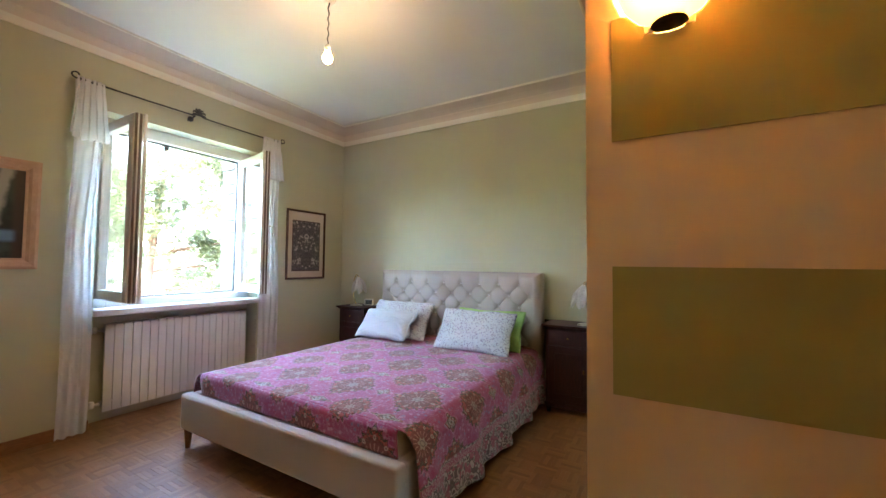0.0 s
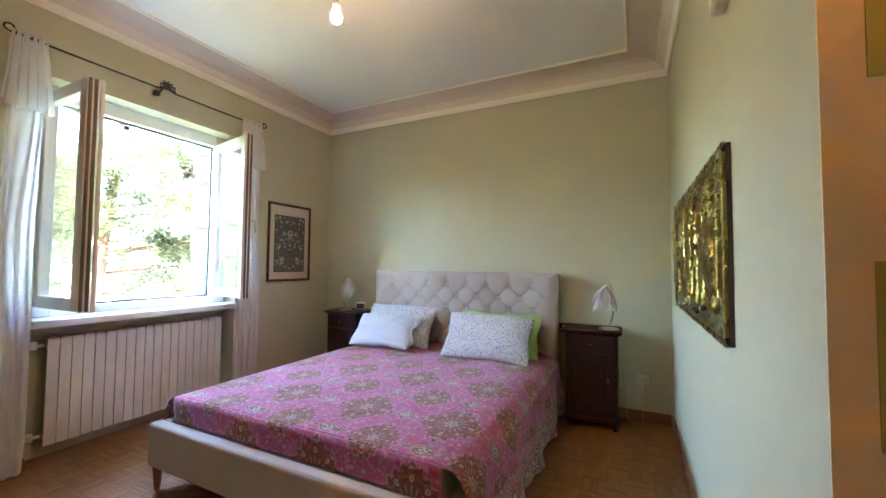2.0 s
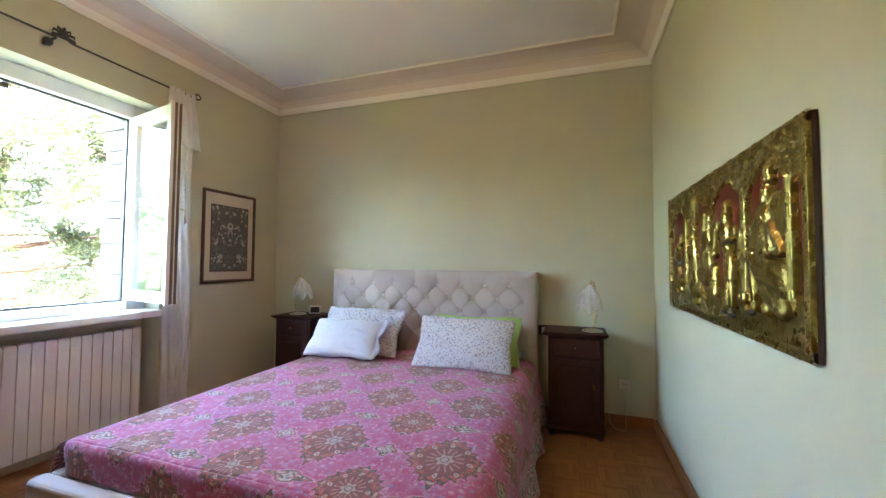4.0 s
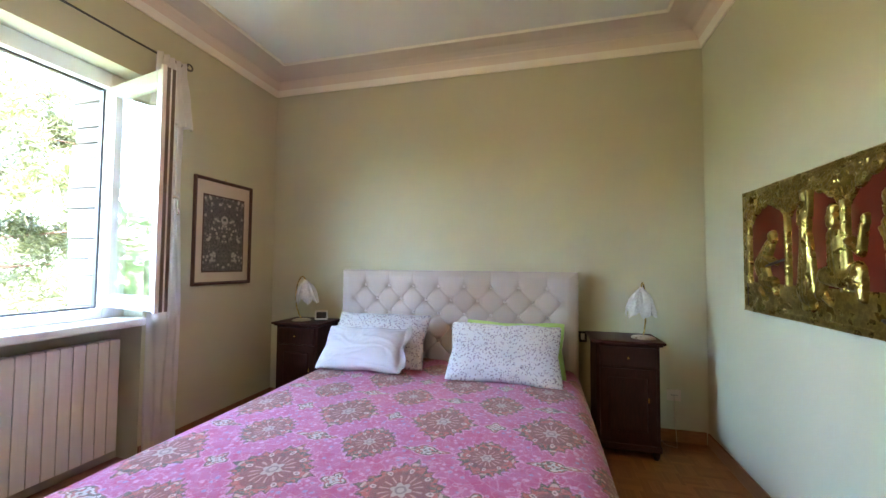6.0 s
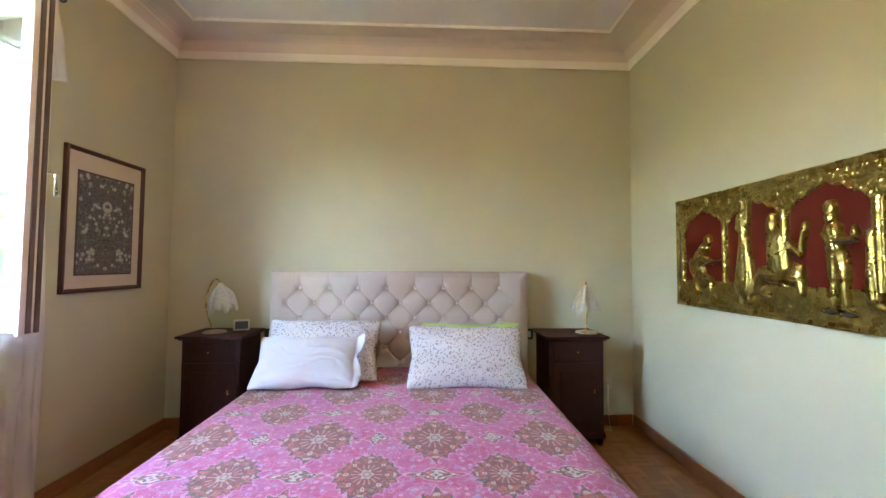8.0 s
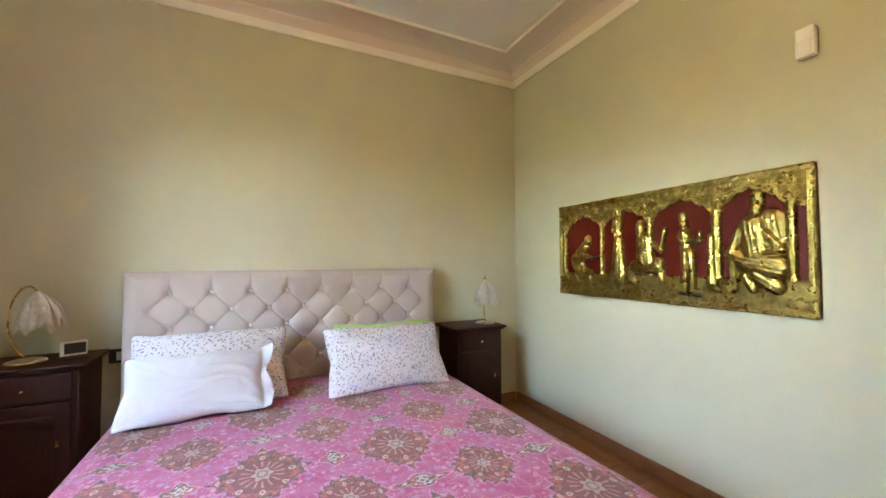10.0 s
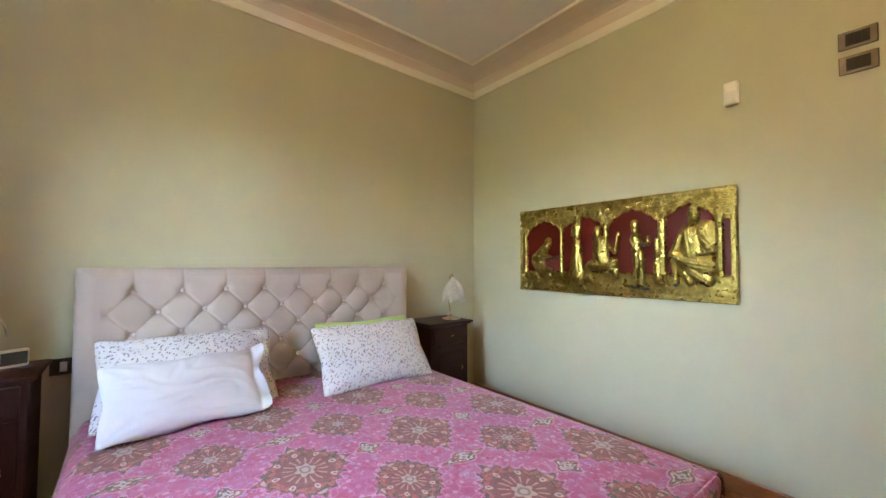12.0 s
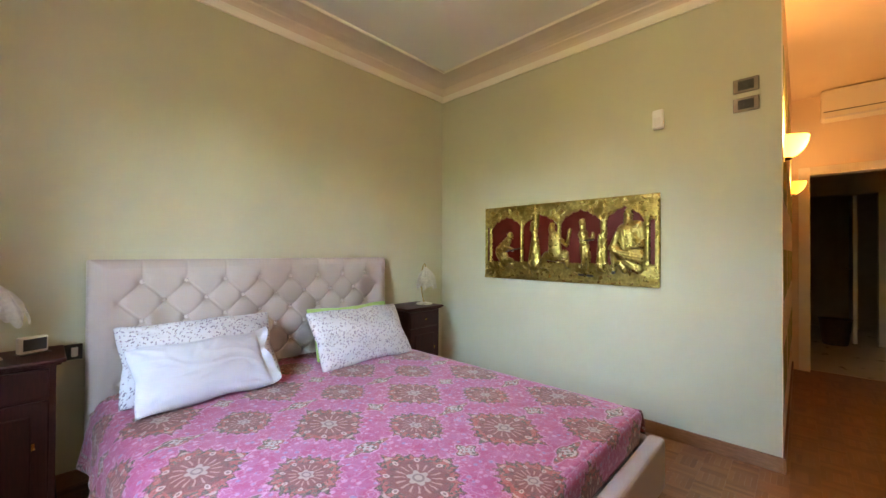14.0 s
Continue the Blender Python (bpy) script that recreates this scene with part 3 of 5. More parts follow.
hb = sheet(400, 180, lambda u, v: (HBX0 + (HBX1 - HBX0) * u, BY1 - tuft(HBX0 + (HBX1 - HBX0) * u, 0.30 + (HBZ - 0.30) * v), 0.30 + (HBZ - 0.30) * v))
wpart("headboard_padding", hb, M_LINEN, bed, "button-tufted beige linen padding", True)
wpart("headboard_back", box(HBX0, HBX1, BY1, BY1 + 0.085, 0.12, HBZ + 0.002, 0.012, seg=3), M_LINEN, bed)
M_BUTTON = plain("silvery_button", (0.52, 0.46, 0.43), (0.60, 0.54, 0.50), 0.4, 20.0, 200.0, 0.05, 0.001, 0.2)
button = None
for row in range(5):
    count, z = (8, ZA) if row == 0 else ((9, ZA - row * PZ / 2) if row % 2 else (8, ZA - row * PZ / 2))
    for k in range(count):
        x = BC + (k - (count - 1) / 2) * PX
        if button is None:
            button = wpart("button", ball(0, 0, 0, 0.012, 0.009, 0.012), M_BUTTON, bed, "shiny silvery tufting button", True)
            made = button
        else:
            made = new("button", button.data)
            made.parent, made.matrix_parent_inverse = bed, button.matrix_parent_inverse
        made.location = (x, BY1 - 0.021, z)
wpart("footboard", box(BX0, BX1, BY0, BY0 + 0.075, 0.13, 0.362, 0.018, seg=3), M_LINEN, bed, "beige linen foot rail")
for x in (BX0, BX1 - 0.07):
    wpart("side_rail", box(x, x + 0.07, BY0 + 0.075, BY1, 0.13, 0.355, 0.015, seg=3), M_LINEN, bed, "beige linen side rail")
for x in (BX0 + 0.035, BX1 - 0.035):
    for y in (BY0 + 0.04, BY1 - 0.06):
        leg = bmesh.new()
        bmesh.ops.create_cone(leg, cap_ends=True, segments=20, radius1=0.015, radius2=0.026, depth=0.135, matrix=Matrix.Translation((x, y, 0.0675)))
        wpart("leg", leg, M_LEG, bed, "tapered oak leg")
tagged(part("mattress", box(-2.79, -1.14, 1.52, 3.58, 0.20, 0.478, 0.05, seg=3), M_MATT), "white mattress under the bedspread", "mattress")
slats = box(-2.80, -1.13, 1.5, 3.58, 0.17, 0.198)
wpart("slat_base", slats, M_LEG, bed)

# bedspread: top, hanging sides with loose folds, foot end tucked behind the foot rail
TX0, TX1, TY0, TY1, TZ = -2.80, -1.125, 1.515, 3.575, 0.49


def spread_top(u, v):
    w = noise.noise((u * 4, v * 4, 0.3)) * 0.005 + noise.noise((u * 15, v * 13, 4.0)) * 0.0018
    return TZ + w


def spread(s, y):
    """Cloth coordinate s across the bed to (x, z)."""
    over = max(TX0 - s, 0) + max(s - TX1, 0)
    side = -1 if s < BC else 1
    edge = TX0 if side < 0 else TX1
    if over == 0:
        near = min(s - TX0, TX1 - s, 0.06) / 0.06
        return s, y, spread_top(s, y) - 0.012 * (1 - near) ** 2
    fold = math.sin(y * 13 + 2 * noise.noise((y * 2.2, 1.0, 0))) + 0.5 * math.sin(y * 27 + 1.3)
    bend = min(over, 0.12)
    ang = bend / 0.12 * 1.35
    x = edge + side * 0.085 * math.sin(ang) * 1.0
    z = TZ - 0.012 - 0.085 * (1 - math.cos(ang))
    if over > 0.12:
        d = over - 0.12
        x += side * (0.012 + 0.13 * d + fold * 0.06 * d)
        z -= d * (0.97 + 0.05 * noise.noise((y * 3, 2.0, 0)))
    return x, y, max(z, 0.012)


S0, S1 = TX0 - 0.36, TX1 + 0.50
bedspread = thing("bedspread", (BC, 2.5, TZ), "pink block-printed cotton bedspread with rosettes, hanging over the bed sides", "bedspread")


def cloth_part(name, bm, label):
    ob = wpart(name, bm, M_SPREAD, bedspread, label, True)
    sol = ob.modifiers.new("thickness", "SOLIDIFY")
    sol.thickness, sol.offset = 0.004, 1.0
    return ob


def strip(a, b, n):
    return sheet(n, 130, lambda u, v: Vector(spread(a + (b - a) * u, TY0 + (TY1 - TY0) * v)), uv=lambda u, v: (a + (b - a) * u, TY0 + (TY1 - TY0) * v))


def foot_flap(u, v):
    s, d = TX0 + (TX1 - TX0) * u, v * 0.17
    a = min(d / 0.06, 1.0) * 1.5
    x, y, z = spread(s, TY0)
    near = max(0.0, 1 - min(u, 1 - u) / 0.03)
    return x, TY0 - 0.018 * math.sin(a) + 0.02 * near * v, z - 0.03 * (1 - math.cos(a)) - max(0.0, d - 0.06) * 0.95


cloth_part("cloth", strip(S0, S1, 190), "pink printed cloth with rosettes and a grey-brown border")
cloth_part("foot_flap", sheet(90, 12, foot_flap, uv=lambda u, v: (TX0 + (TX1 - TX0) * u, TY0 - v * 0.17)), "foot end tucked behind the rail")

# ---- pillows ----


def wrinkle(a, b, seed):
    """Ridged folds that run in from the corners and drift across the cloth."""
    x, y = a + 0.35 * noise.noise((a * 1.3, b * 1.3, seed)), b + 0.35 * noise.noise((a * 1.3, b * 1.3, seed + 7))
    ridge = max(0.0, 1 - abs(noise.noise((x * 1.1 + y * 1.7 + seed, y * 0.8 - x * 0.5, seed))) * 2.6) ** 1.6
    ridge -= 0.8 * max(0.0, 1 - abs(noise.noise((x * 2.4 - y * 0.9, y * 2.0 + x * 0.8 + seed, seed + 3))) * 3.0) ** 1.6
    for i, j in ((1, 1), (1, -1), (-1, 1), (-1, -1)):
        d = math.hypot(a - i, b - j)
        ridge += 0.7 * math.sin(math.atan2(b - j, a - i) * 13 + seed + i + 2 * j) * math.exp(-((d - 0.30) / 0.22) ** 2)
    return ridge


def pillow(name, centre, size, tilt, turn, material, label, seed, crumple=0.004, flange=0.0):
    """A soft rectangular pillow, w by h, t thick, standing on its long edge and leaning back by tilt degrees; an open slip may overhang one end."""
    w, h, t = size
    bm = bmesh.new()
    for side in (1, -1):
        def place(u, v):
            a, b = 2 * u - 1, 2 * v - 1
            aa = min(1.0, a / (1 - flange)) if a > 0 else a
            pinch = 1 - 0.07 * (1 - abs(b)) ** 1.5 * abs(a) ** 3
            pinch2 = 1 - 0.09 * (1 - abs(a)) ** 1.5 * abs(b) ** 3
            body = (max(0, 1 - abs(aa) ** 2.6) * max(0, 1 - abs(b) ** 2.6)) ** 0.5
            fade = min(1, 4 * (1 - max(abs(aa), abs(b))) + 0.1)
            lump = noise.noise((a * 1.8 + seed, b * 1.7, side * 0.7)) * 0.020 * fade
            fold = side * crumple * wrinkle(a, b, seed + side) * fade
            hem = max(0.0, (a - 1 + flange) / flange) if flange else 0.0
            flap = hem * (0.022 * math.sin(b * 7 + seed) - 0.015) + side * 0.010 * hem
            ragged = 1 + 0.035 * hem * math.sin(b * 5 + seed * 2)
            return (a * w / 2 * pinch * ragged, side * (t / 2 * body + 0.004) + lump + fold + flap, (b * h / 2) * pinch2 + 0.014 * noise.noise((a * 2, seed, 0)))
        sheet(84, 54, place, bm, uv=lambda u, v: (u * w + seed, v * h + side))
    bmesh.ops.remove_doubles(bm, verts=[v for v in bm.verts if v.is_boundary], dist=0.0095)
    ob = tagged(part(name, bm, material, None, "", True), label, "pillow")
    ob.matrix_world = Matrix.Translation(centre) @ pose(0, 0, 0, 0, 0, turn) @ pose(0, 0, 0, -tilt, 0, 0)
    return ob


pillow("pillow", (-2.46, 3.31, 0.672), (0.74, 0.41, 0.15), 32, 0, M_SPRIG, "white pillow with grey-violet sprigs against the headboard", 1.3)
pillow("pillow", (-2.49, 3.13, 0.636), (0.63, 0.34, 0.13), 42, 3, M_WHITE, "plain white crumpled pillow leaning on a printed pillow", 5.1, 0.005, 0.13)
pillow("pillow", (-1.475, 3.36, 0.655), (0.68, 0.38, 0.11), 26, 0, M_LIME, "lime green pillow behind a printed one", 9.2)
pillow("pillow", (-1.53, 3.18, 0.655), (0.73, 0.41, 0.15), 34, 0, M_SPRIG, "white pillow with grey-violet sprigs leaning forward", 3.7)

# ---- bedside cabinets ----


def bedside_cabinet():
    e = thing("bedside_cabinet", (0, 0, 0), "dark mahogany bedside cabinet with a drawer above a panelled door", "bedside cabinet", "cabinets beside the bed")
    w, d = 0.38, 0.335
    part("body", box(-w / 2, w / 2, 0.022, d, 0.075, 0.722, 0.004), M_MAHOG, e)
    top = box(-0.222, 0.222, -0.012, d + 0.008, 0.728, 0.746, 0.006, seg=3)
    box(-0.207, 0.207, 0.003, d + 0.006, 0.716, 0.730, 0.005, bm=top)
    part("top", top, M_MAHOG, e, "moulded dark mahogany top")
    drawer = part("drawer", box(-w / 2 + 0.022, w / 2 - 0.022, 0.010, 0.04, 0.575, 0.705, 0.005), M_MAHOG, e)
    part("knob", ball(0, -0.006, 0.64, 0.009, 0.011, 0.009), M_BRASS, drawer, "small brass knob", True)
    door = part("door", box(-w / 2 + 0.022, w / 2 - 0.022, 0.013, 0.04, 0.115, 0.565, 0.004), M_MAHOG, e)
    part("panel", box(-w / 2 + 0.075, w / 2 - 0.075, 0.007, 0.02, 0.17, 0.51, 0.006), M_MAHOG, door)
    part("keyhole_plate", box(0.115, 0.127, 0.009, 0.016, 0.36, 0.39, 0.002), M_BRASS, door, "brass keyhole plate")
    part("plinth", box(-w / 2 - 0.008, w / 2 + 0.008, 0.012, d, 0.05, 0.088, 0.006), M_MAHOG, e)
    for x in (-w / 2 + 0.022, w / 2 - 0.022):
        for y in (0.04, d - 0.03):
            part("foot", lathe([(0.001, 0.0), (0.014, 0.0), (0.02, 0.02), (0.024, 0.04), (0.02, 0.052), (0.001, 0.052)], 14, (x, y, 0)), M_MAHOG, e, "", True)
    return e


cab = bedside_cabinet()
cab.matrix_world = pose(-0.75, 3.355, 0)
copy_thing(cab, pose(-3.215, 3.362, 0))

# ---- radiator under the sill ----
radiator = thing("radiator", (-3.85, 1.88, 0), "cream enamelled aluminium radiator in the window recess", "radiator")
RY0, RY1, RN = 1.305, 2.455, 19
rw = (RY1 - RY0) / RN
proto = None
for k in range(RN):
    y = RY0 + k * rw
    if proto is None:
        sec = box(-3.806, -3.80, 0.0016, rw - 0.0016, 0.085, 0.752, 0.0025)
        box(-3.875, -3.806, rw * 0.35, rw * 0.65, 0.10, 0.735, 0.004, bm=sec)
        box(-3.885, -3.810, 0.0, rw, 0.12, 0.155, 0.008, bm=sec)
        box(-3.885, -3.810, 0.0, rw, 0.69, 0.725, 0.008, bm=sec)
        box(-3.86, -3.803, 0.006, rw - 0.006, 0.735, 0.757, 0.006, bm=sec)
        proto = ob = wpart("section", sec, M_RAD, radiator)
    else:
        ob = new("section", proto.data)
        ob.parent, ob.matrix_parent_inverse = radiator, proto.matrix_parent_inverse
    ob.location = (0, y, 0)
for z in (0.14, 0.708):
    wpart("pipe", tube([(-3.85, RY0, z), (-3.85, RY0 - 0.05, z), (-3.885, RY0 - 0.06, z)], 0.011), M_RAD, radiator, "", True)
    wpart("valve", lathe([(0.001, 0), (0.016, 0), (0.019, 0.01), (0.019, 0.04), (0.014, 0.05), (0.001, 0.05)], 14, (-3.85, RY0 - 0.05, z - 0.02)), M_RAD, radiator, "white radiator valve", True)

# ---- curtain rod and curtains ----
RX, RZ = -3.645, 2.553
rod = thing("curtain_rod", (RX, 1.87, RZ), "black wrought-iron curtain rod with scroll ends", "curtain rod")
wpart("bar", tube([(RX, 1.03, RZ), (RX, 1.5, RZ - 0.002), (RX, 1.80, RZ), (RX, 1.83, RZ + 0.012), (RX, 1.87, RZ + 0.012), (RX, 1.90, RZ), (RX, 2.3, RZ - 0.002), (RX, 2.715, RZ)], 0.0065), M_BLACK, rod, "", True)
for y, s in ((1.03, -1), (2.715, 1)):
    wpart("scroll", tube([(RX, y + s * 0.035 * (1 - 0.06 * k) * math.sin(k * 0.42), RZ + 0.026 - 0.026 * (1 - 0.05 * k) * math.cos(k * 0.42)) for k in range(13)], 0.0055), M_BLACK, rod, "wrought-iron scroll", True)
    wpart("bracket", tube([(XW, y - s * 0.10, RZ - 0.02), (RX - 0.01, y - s * 0.10, RZ - 0.015), (RX, y - s * 0.10, RZ)], 0.006), M_BLACK, rod, "", True)
    for k in range(6):
        wpart("ring", tube([(RX + 0.013 * math.cos(a), y - s * (0.02 + 0.022 * k), RZ + 0.013 * math.sin(a)) for a in [i * math.pi / 5 for i in range(11)]], 0.003, 6), M_BLACK, rod, "", True)
wpart("rosette", ball(RX - 0.035, 1.80, RZ - 0.03, 0.018, 0.024, 0.024), M_BLACK, rod, "", True)
wpart("bracket", tube([(XW, 1.80, RZ - 0.035), (RX - 0.02, 1.80, RZ - 0.03), (RX, 1.82, RZ)], 0.008), M_BLACK, rod, "", True)
for k in range(7):
    a = radians(-100 + k * 33.3)
    dy, dz = math.sin(a), math.cos(a)
    wpart("leaf", tube([(RX + 0.005, 1.85, RZ + 0.02), (RX + 0.008, 1.85 + dy * 0.028, RZ + 0.022 + dz * 0.036), (RX + 0.01, 1.85 + dy * 0.052, RZ + 0.02 + dz * 0.048), (RX + 0.01, 1.85 + dy * 0.058, RZ + 0.008 + dz * 0.042)], 0.006, 6, taper=[0.004, 0.009, 0.008, 0.003]), M_BLACK, rod, "iron palmette leaf", True)


def curtain(y0, y1, b0, b1, seed, label):
    """A narrow gathered panel with a short flounce at the top."""
    e = thing("curtain", (RX, (y0 + y1) / 2, RZ), label, "curtain", "curtains at the window")

    def hang(u, v):
        z = RZ - 0.01 - v * (RZ - 0.035)
        a, b = y0 + (b0 - y0) * v, y1 + (b1 - y1) * v
        squeeze = 1 - 0.10 * math.sin(min(v * 1.5, 1) * math.pi)
        y = (a + b) / 2 + (u - 0.5) * (b - a) * squeeze + 0.006 * math.sin(v * 9 + seed)
        x = RX + 0.008 * math.sin(u * 21 + seed + 2.2 * math.sin(v * 3) + 3 * noise.noise((u * 2, v * 2.5, seed))) * (0.75 + 0.3 * v) + 0.014 * noise.noise((u * 4, v * 5, seed))
        return x, y, z + 0.012 * noise.noise((u * 5, seed, 0)) * v

    wpart("panel", sheet(70, 80, hang), M_SHEER, e, "", True)

    def flounce(u, v):
        z = RZ + 0.015 - v * 0.44
        w = 0.92 + 0.42 * v ** 1.3
        y = (y0 + y1) / 2 + (u - 0.5) * (y1 - y0) * w
        x = RX + 0.018 + 0.02 * v + (0.012 + 0.02 * v) * math.sin(u * 31 + seed * 2) + 0.012 * noise.noise((u * 5, v * 4, seed + 3))
        return x, y, z - 0.03 * v * noise.noise((u * 4, seed, 2.0))

    wpart("flounce", sheet(70, 24, flounce), M_SHEER, e, "gathered flounce", True)
    return e


curtain(1.02, 1.19, 1.00, 1.17, 0.4, "white sheer cotton curtain with a flounce, pulled aside")
curtain(2.475, 2.69, 2.49, 2.72, 2.1, "white sheer cotton curtain with a flounce, hanging behind the sash")
knob = thing("tieback_knob", (XW, 2.545, 0.845), "round black curtain tieback knob on the wall", "tieback")
wpart("stem", tube([(XW - 0.002, 2.545, 0.845), (XW + 0.05, 2.545, 0.845)], 0.005), M_BLACK, knob, "", True)
wpart("disc", ball(XW + 0.05, 2.545, 0.845, 0.012, 0.024, 0.024), M_BLACK, knob, "", True)

# ---- pictures on the window wall ----


def print_material():
    """A dense dark engraving on grey paper, mirrored about its middle."""
    n = Nodes("engraving")
    s = n.t.nodes.new("ShaderNodeSeparateXYZ")
    n.feed(s.inputs[0], n.obj())
    y = n.f("ABSOLUTE", n.f("SUBTRACT", s.outputs[1], 3.125))
    c = n.t.nodes.new("ShaderNodeCombineXYZ")
    n.feed(c.inputs[1], y)
    n.feed(c.inputs[2], s.outputs[2])
    v = n.put("ShaderNodeTexVoronoi", Scale=34.0)
    n.feed(v.inputs["Vector"], c.outputs[0])
    v2 = n.put("ShaderNodeTexVoronoi", Scale=75.0)
    v2.feature = "DISTANCE_TO_EDGE"
    n.feed(v2.inputs["Vector"], c.outputs[0])
    big = n.noise(9.0, 4.0, c.outputs[0])
    r = n.f("SQRT", n.f("ADD", n.f("POWER", y, 2.0), n.f("POWER", n.f("SUBTRACT", s.outputs[2], 1.56), 2.0)))
    arc = n.band(n.f("ABSOLUTE", n.f("SUBTRACT", r, 0.13)), 0.022, 0.012)
    halo = n.band(n.f("ABSOLUTE", n.f("SUBTRACT", r, 0.025)), 0.012, 0.006)
    k = n.f("MULTIPLY", n.band(v.outputs["Distance"], 0.55, 0.25), n.band(big, 0.42, 0.62))
    k = n.f("MAXIMUM", k, n.f("MULTIPLY", n.f("MAXIMUM", n.f("MULTIPLY", arc, n.band(v.outputs["Distance"], 0.5, 0.3)), halo), 0.9))
    k = n.f("ADD", n.f("MULTIPLY", k, 0.75), n.f("MULTIPLY", n.band(v2.outputs["Distance"], 0.05, 0.16), 0.18))
    n.set(Base_Color=n.mix(k, (0.06, 0.058, 0.058), (0.50, 0.47, 0.42)), Roughness=0.6)
    return n.m


M_PASSE = plain("ivory_mount_board", (0.56, 0.48, 0.38), (0.62, 0.54, 0.44), 0.85)
M_DARKF = wood("dark_frame_wood", (0.05, 0.022, 0.015), (0.10, 0.045, 0.028), 0.35, (14, 2, 2))
M_PINKF = wood("limed_frame_wood", (0.50, 0.30, 0.20), (0.62, 0.42, 0.30), 0.5, (14, 2, 2))


def framed(name, y0, y1, z0, z1, w, depth, mf, label, category):
    """A frame of four mitred mouldings on the window wall."""
    e = thing(name, (XW, (y0 + y1) / 2, z0), label, category)
    prof = [(0.0, 0.0), (0.0, depth * 0.8), (w * 0.25, depth), (w * 0.6, depth * 0.85), (w * 0.8, depth * 0.55), (w, depth * 0.5), (w, 0.0)]

    def corner(k, d, h):
        return (XW + 0.001 + h, (y0 + d, y1 - d, y1 - d, y0 + d)[k], (z0 + d, z0 + d, z1 - d, z1 - d)[k])

    for k in range(4):
        bm = bmesh.new()
        a = [bm.verts.new(corner(k, d, h)) for d, h in prof]
        b = [bm.verts.new(corner((k + 1) % 4, d, h)) for d, h in prof]
        for i in range(len(prof) - 1):
            bm.faces.new((a[i], a[i + 1], b[i + 1], b[i]))
        wpart("moulding", bm, mf, e)
    return e


pic = framed("framed_print", 2.847, 3.404, 1.06, 1.868, 0.024, 0.026, M_DARKF, "grey engraving in an ivory mount and dark wooden frame", "picture")
wpart("mount", box(XW + 0.001, XW + 0.010, 2.87, 3.381, 1.083, 1.845), M_PASSE, pic, "ivory mount board")
wpart("print", box(XW + 0.010, XW + 0.012, 2.935, 3.316, 1.165, 1.735), print_material(), pic, "dense dark engraving")
wpart("print_edge", box(XW + 0.0095, XW + 0.0108, 2.925, 3.326, 1.155, 1.745), M_DARKF, pic)
wpart("hook", tube([(XW, 3.125, 1.89), (XW + 0.012, 3.125, 1.885), (XW + 0.012, 3.125, 1.868)], 0.003, 6), M_BRASS, pic)


def painting_material():
    """A dark still life with a pale falling drape and a blue patch."""
    n = Nodes("oil_painting")
    s = n.t.nodes.new("ShaderNodeSeparateXYZ")
    n.feed(s.inputs[0], n.obj())
    y, z = s.outputs[1], s.outputs[2]
    w = n.noise(7.0, 4.0)
    line = n.f("ADD", n.f("SUBTRACT", y, 0.735), n.f("MULTIPLY_ADD", w, 0.08, n.f("MULTIPLY", n.f("SUBTRACT", z, 1.6), -0.18)))
    drape = n.f("MULTIPLY", n.band(n.f("ABSOLUTE", line), 0.05, 0.015), n.band(z, 1.42, 1.5))
    col = n.mix(n.band(w, 0.4, 0.7), (0.012, 0.016, 0.014), (0.04, 0.06, 0.04))
    col = n.mix(n.band(y, 0.75, 0.79), col, (0.05, 0.026, 0.018))
    col = n.mix(drape, col, (0.36, 0.36, 0.33))
    blue = n.f("MULTIPLY", n.band(n.f("ABSOLUTE", n.f("SUBTRACT", z, 1.41)), 0.05, 0.02), n.band(y, 0.80, 0.76))
    col = n.mix(blue, col, (0.14, 0.24, 0.36))
    n.set(Base_Color=col, Roughness=0.4)
    n.bump(n.noise(120.0, 2.0), 0.3, 0.002)
    return n.m


paint = framed("framed_painting", 0.33, 0.893, 1.193, 1.914, 0.072, 0.035, M_PINKF, "dark oil painting with a pale drape in a limed wooden frame", "painting")
wpart("canvas", box(XW + 0.001, XW + 0.014, 0.40, 0.823, 1.263, 1.844), painting_material(), paint, "dark painted canvas")

# ---- brass relief panel ----
PY, PZ0, PW, PH = 3.117, 0.993, 1.477, 0.647
M_ENAM = plain("deep_red_enamel", (0.085, 0.006, 0.002), (0.11, 0.008, 0.003), 0.4, 14.0, 120.0, 0.1)
M_ENAM.node_tree.nodes["Principled BSDF"].inputs["Specular IOR Level"].default_value = 0.25


def brass_material():
    n = Nodes("embossed_brass")
    big, small = n.noise(14.0, 4.0), n.noise(110.0, 3.0)
    dirt = n.band(n.noise(26.0, 5.0), 0.42, 0.66)
    col = n.mix(big, (0.265, 0.195, 0.048), (0.40, 0.30, 0.09))
    col = n.mix(n.f("MULTIPLY", dirt, 0.55), col, (0.12, 0.08, 0.02))
    n.set(Base_Color=col, Metallic=1.0, Roughness=n.f("MULTIPLY_ADD", dirt, 0.16, 0.27))
    n.bump(small, 0.10, 0.004)
    return n.m


M_GOLD = brass_material()
panel = thing("brass_relief", (XE, PY - PW / 2, PZ0), "embossed brass relief panel with arches and figures on dark red enamel", "wall relief")


def at(s, h, d):
    return (xe(PY - PW * s) - 0.016 - d, PY - PW * s, PZ0 + PH * h)


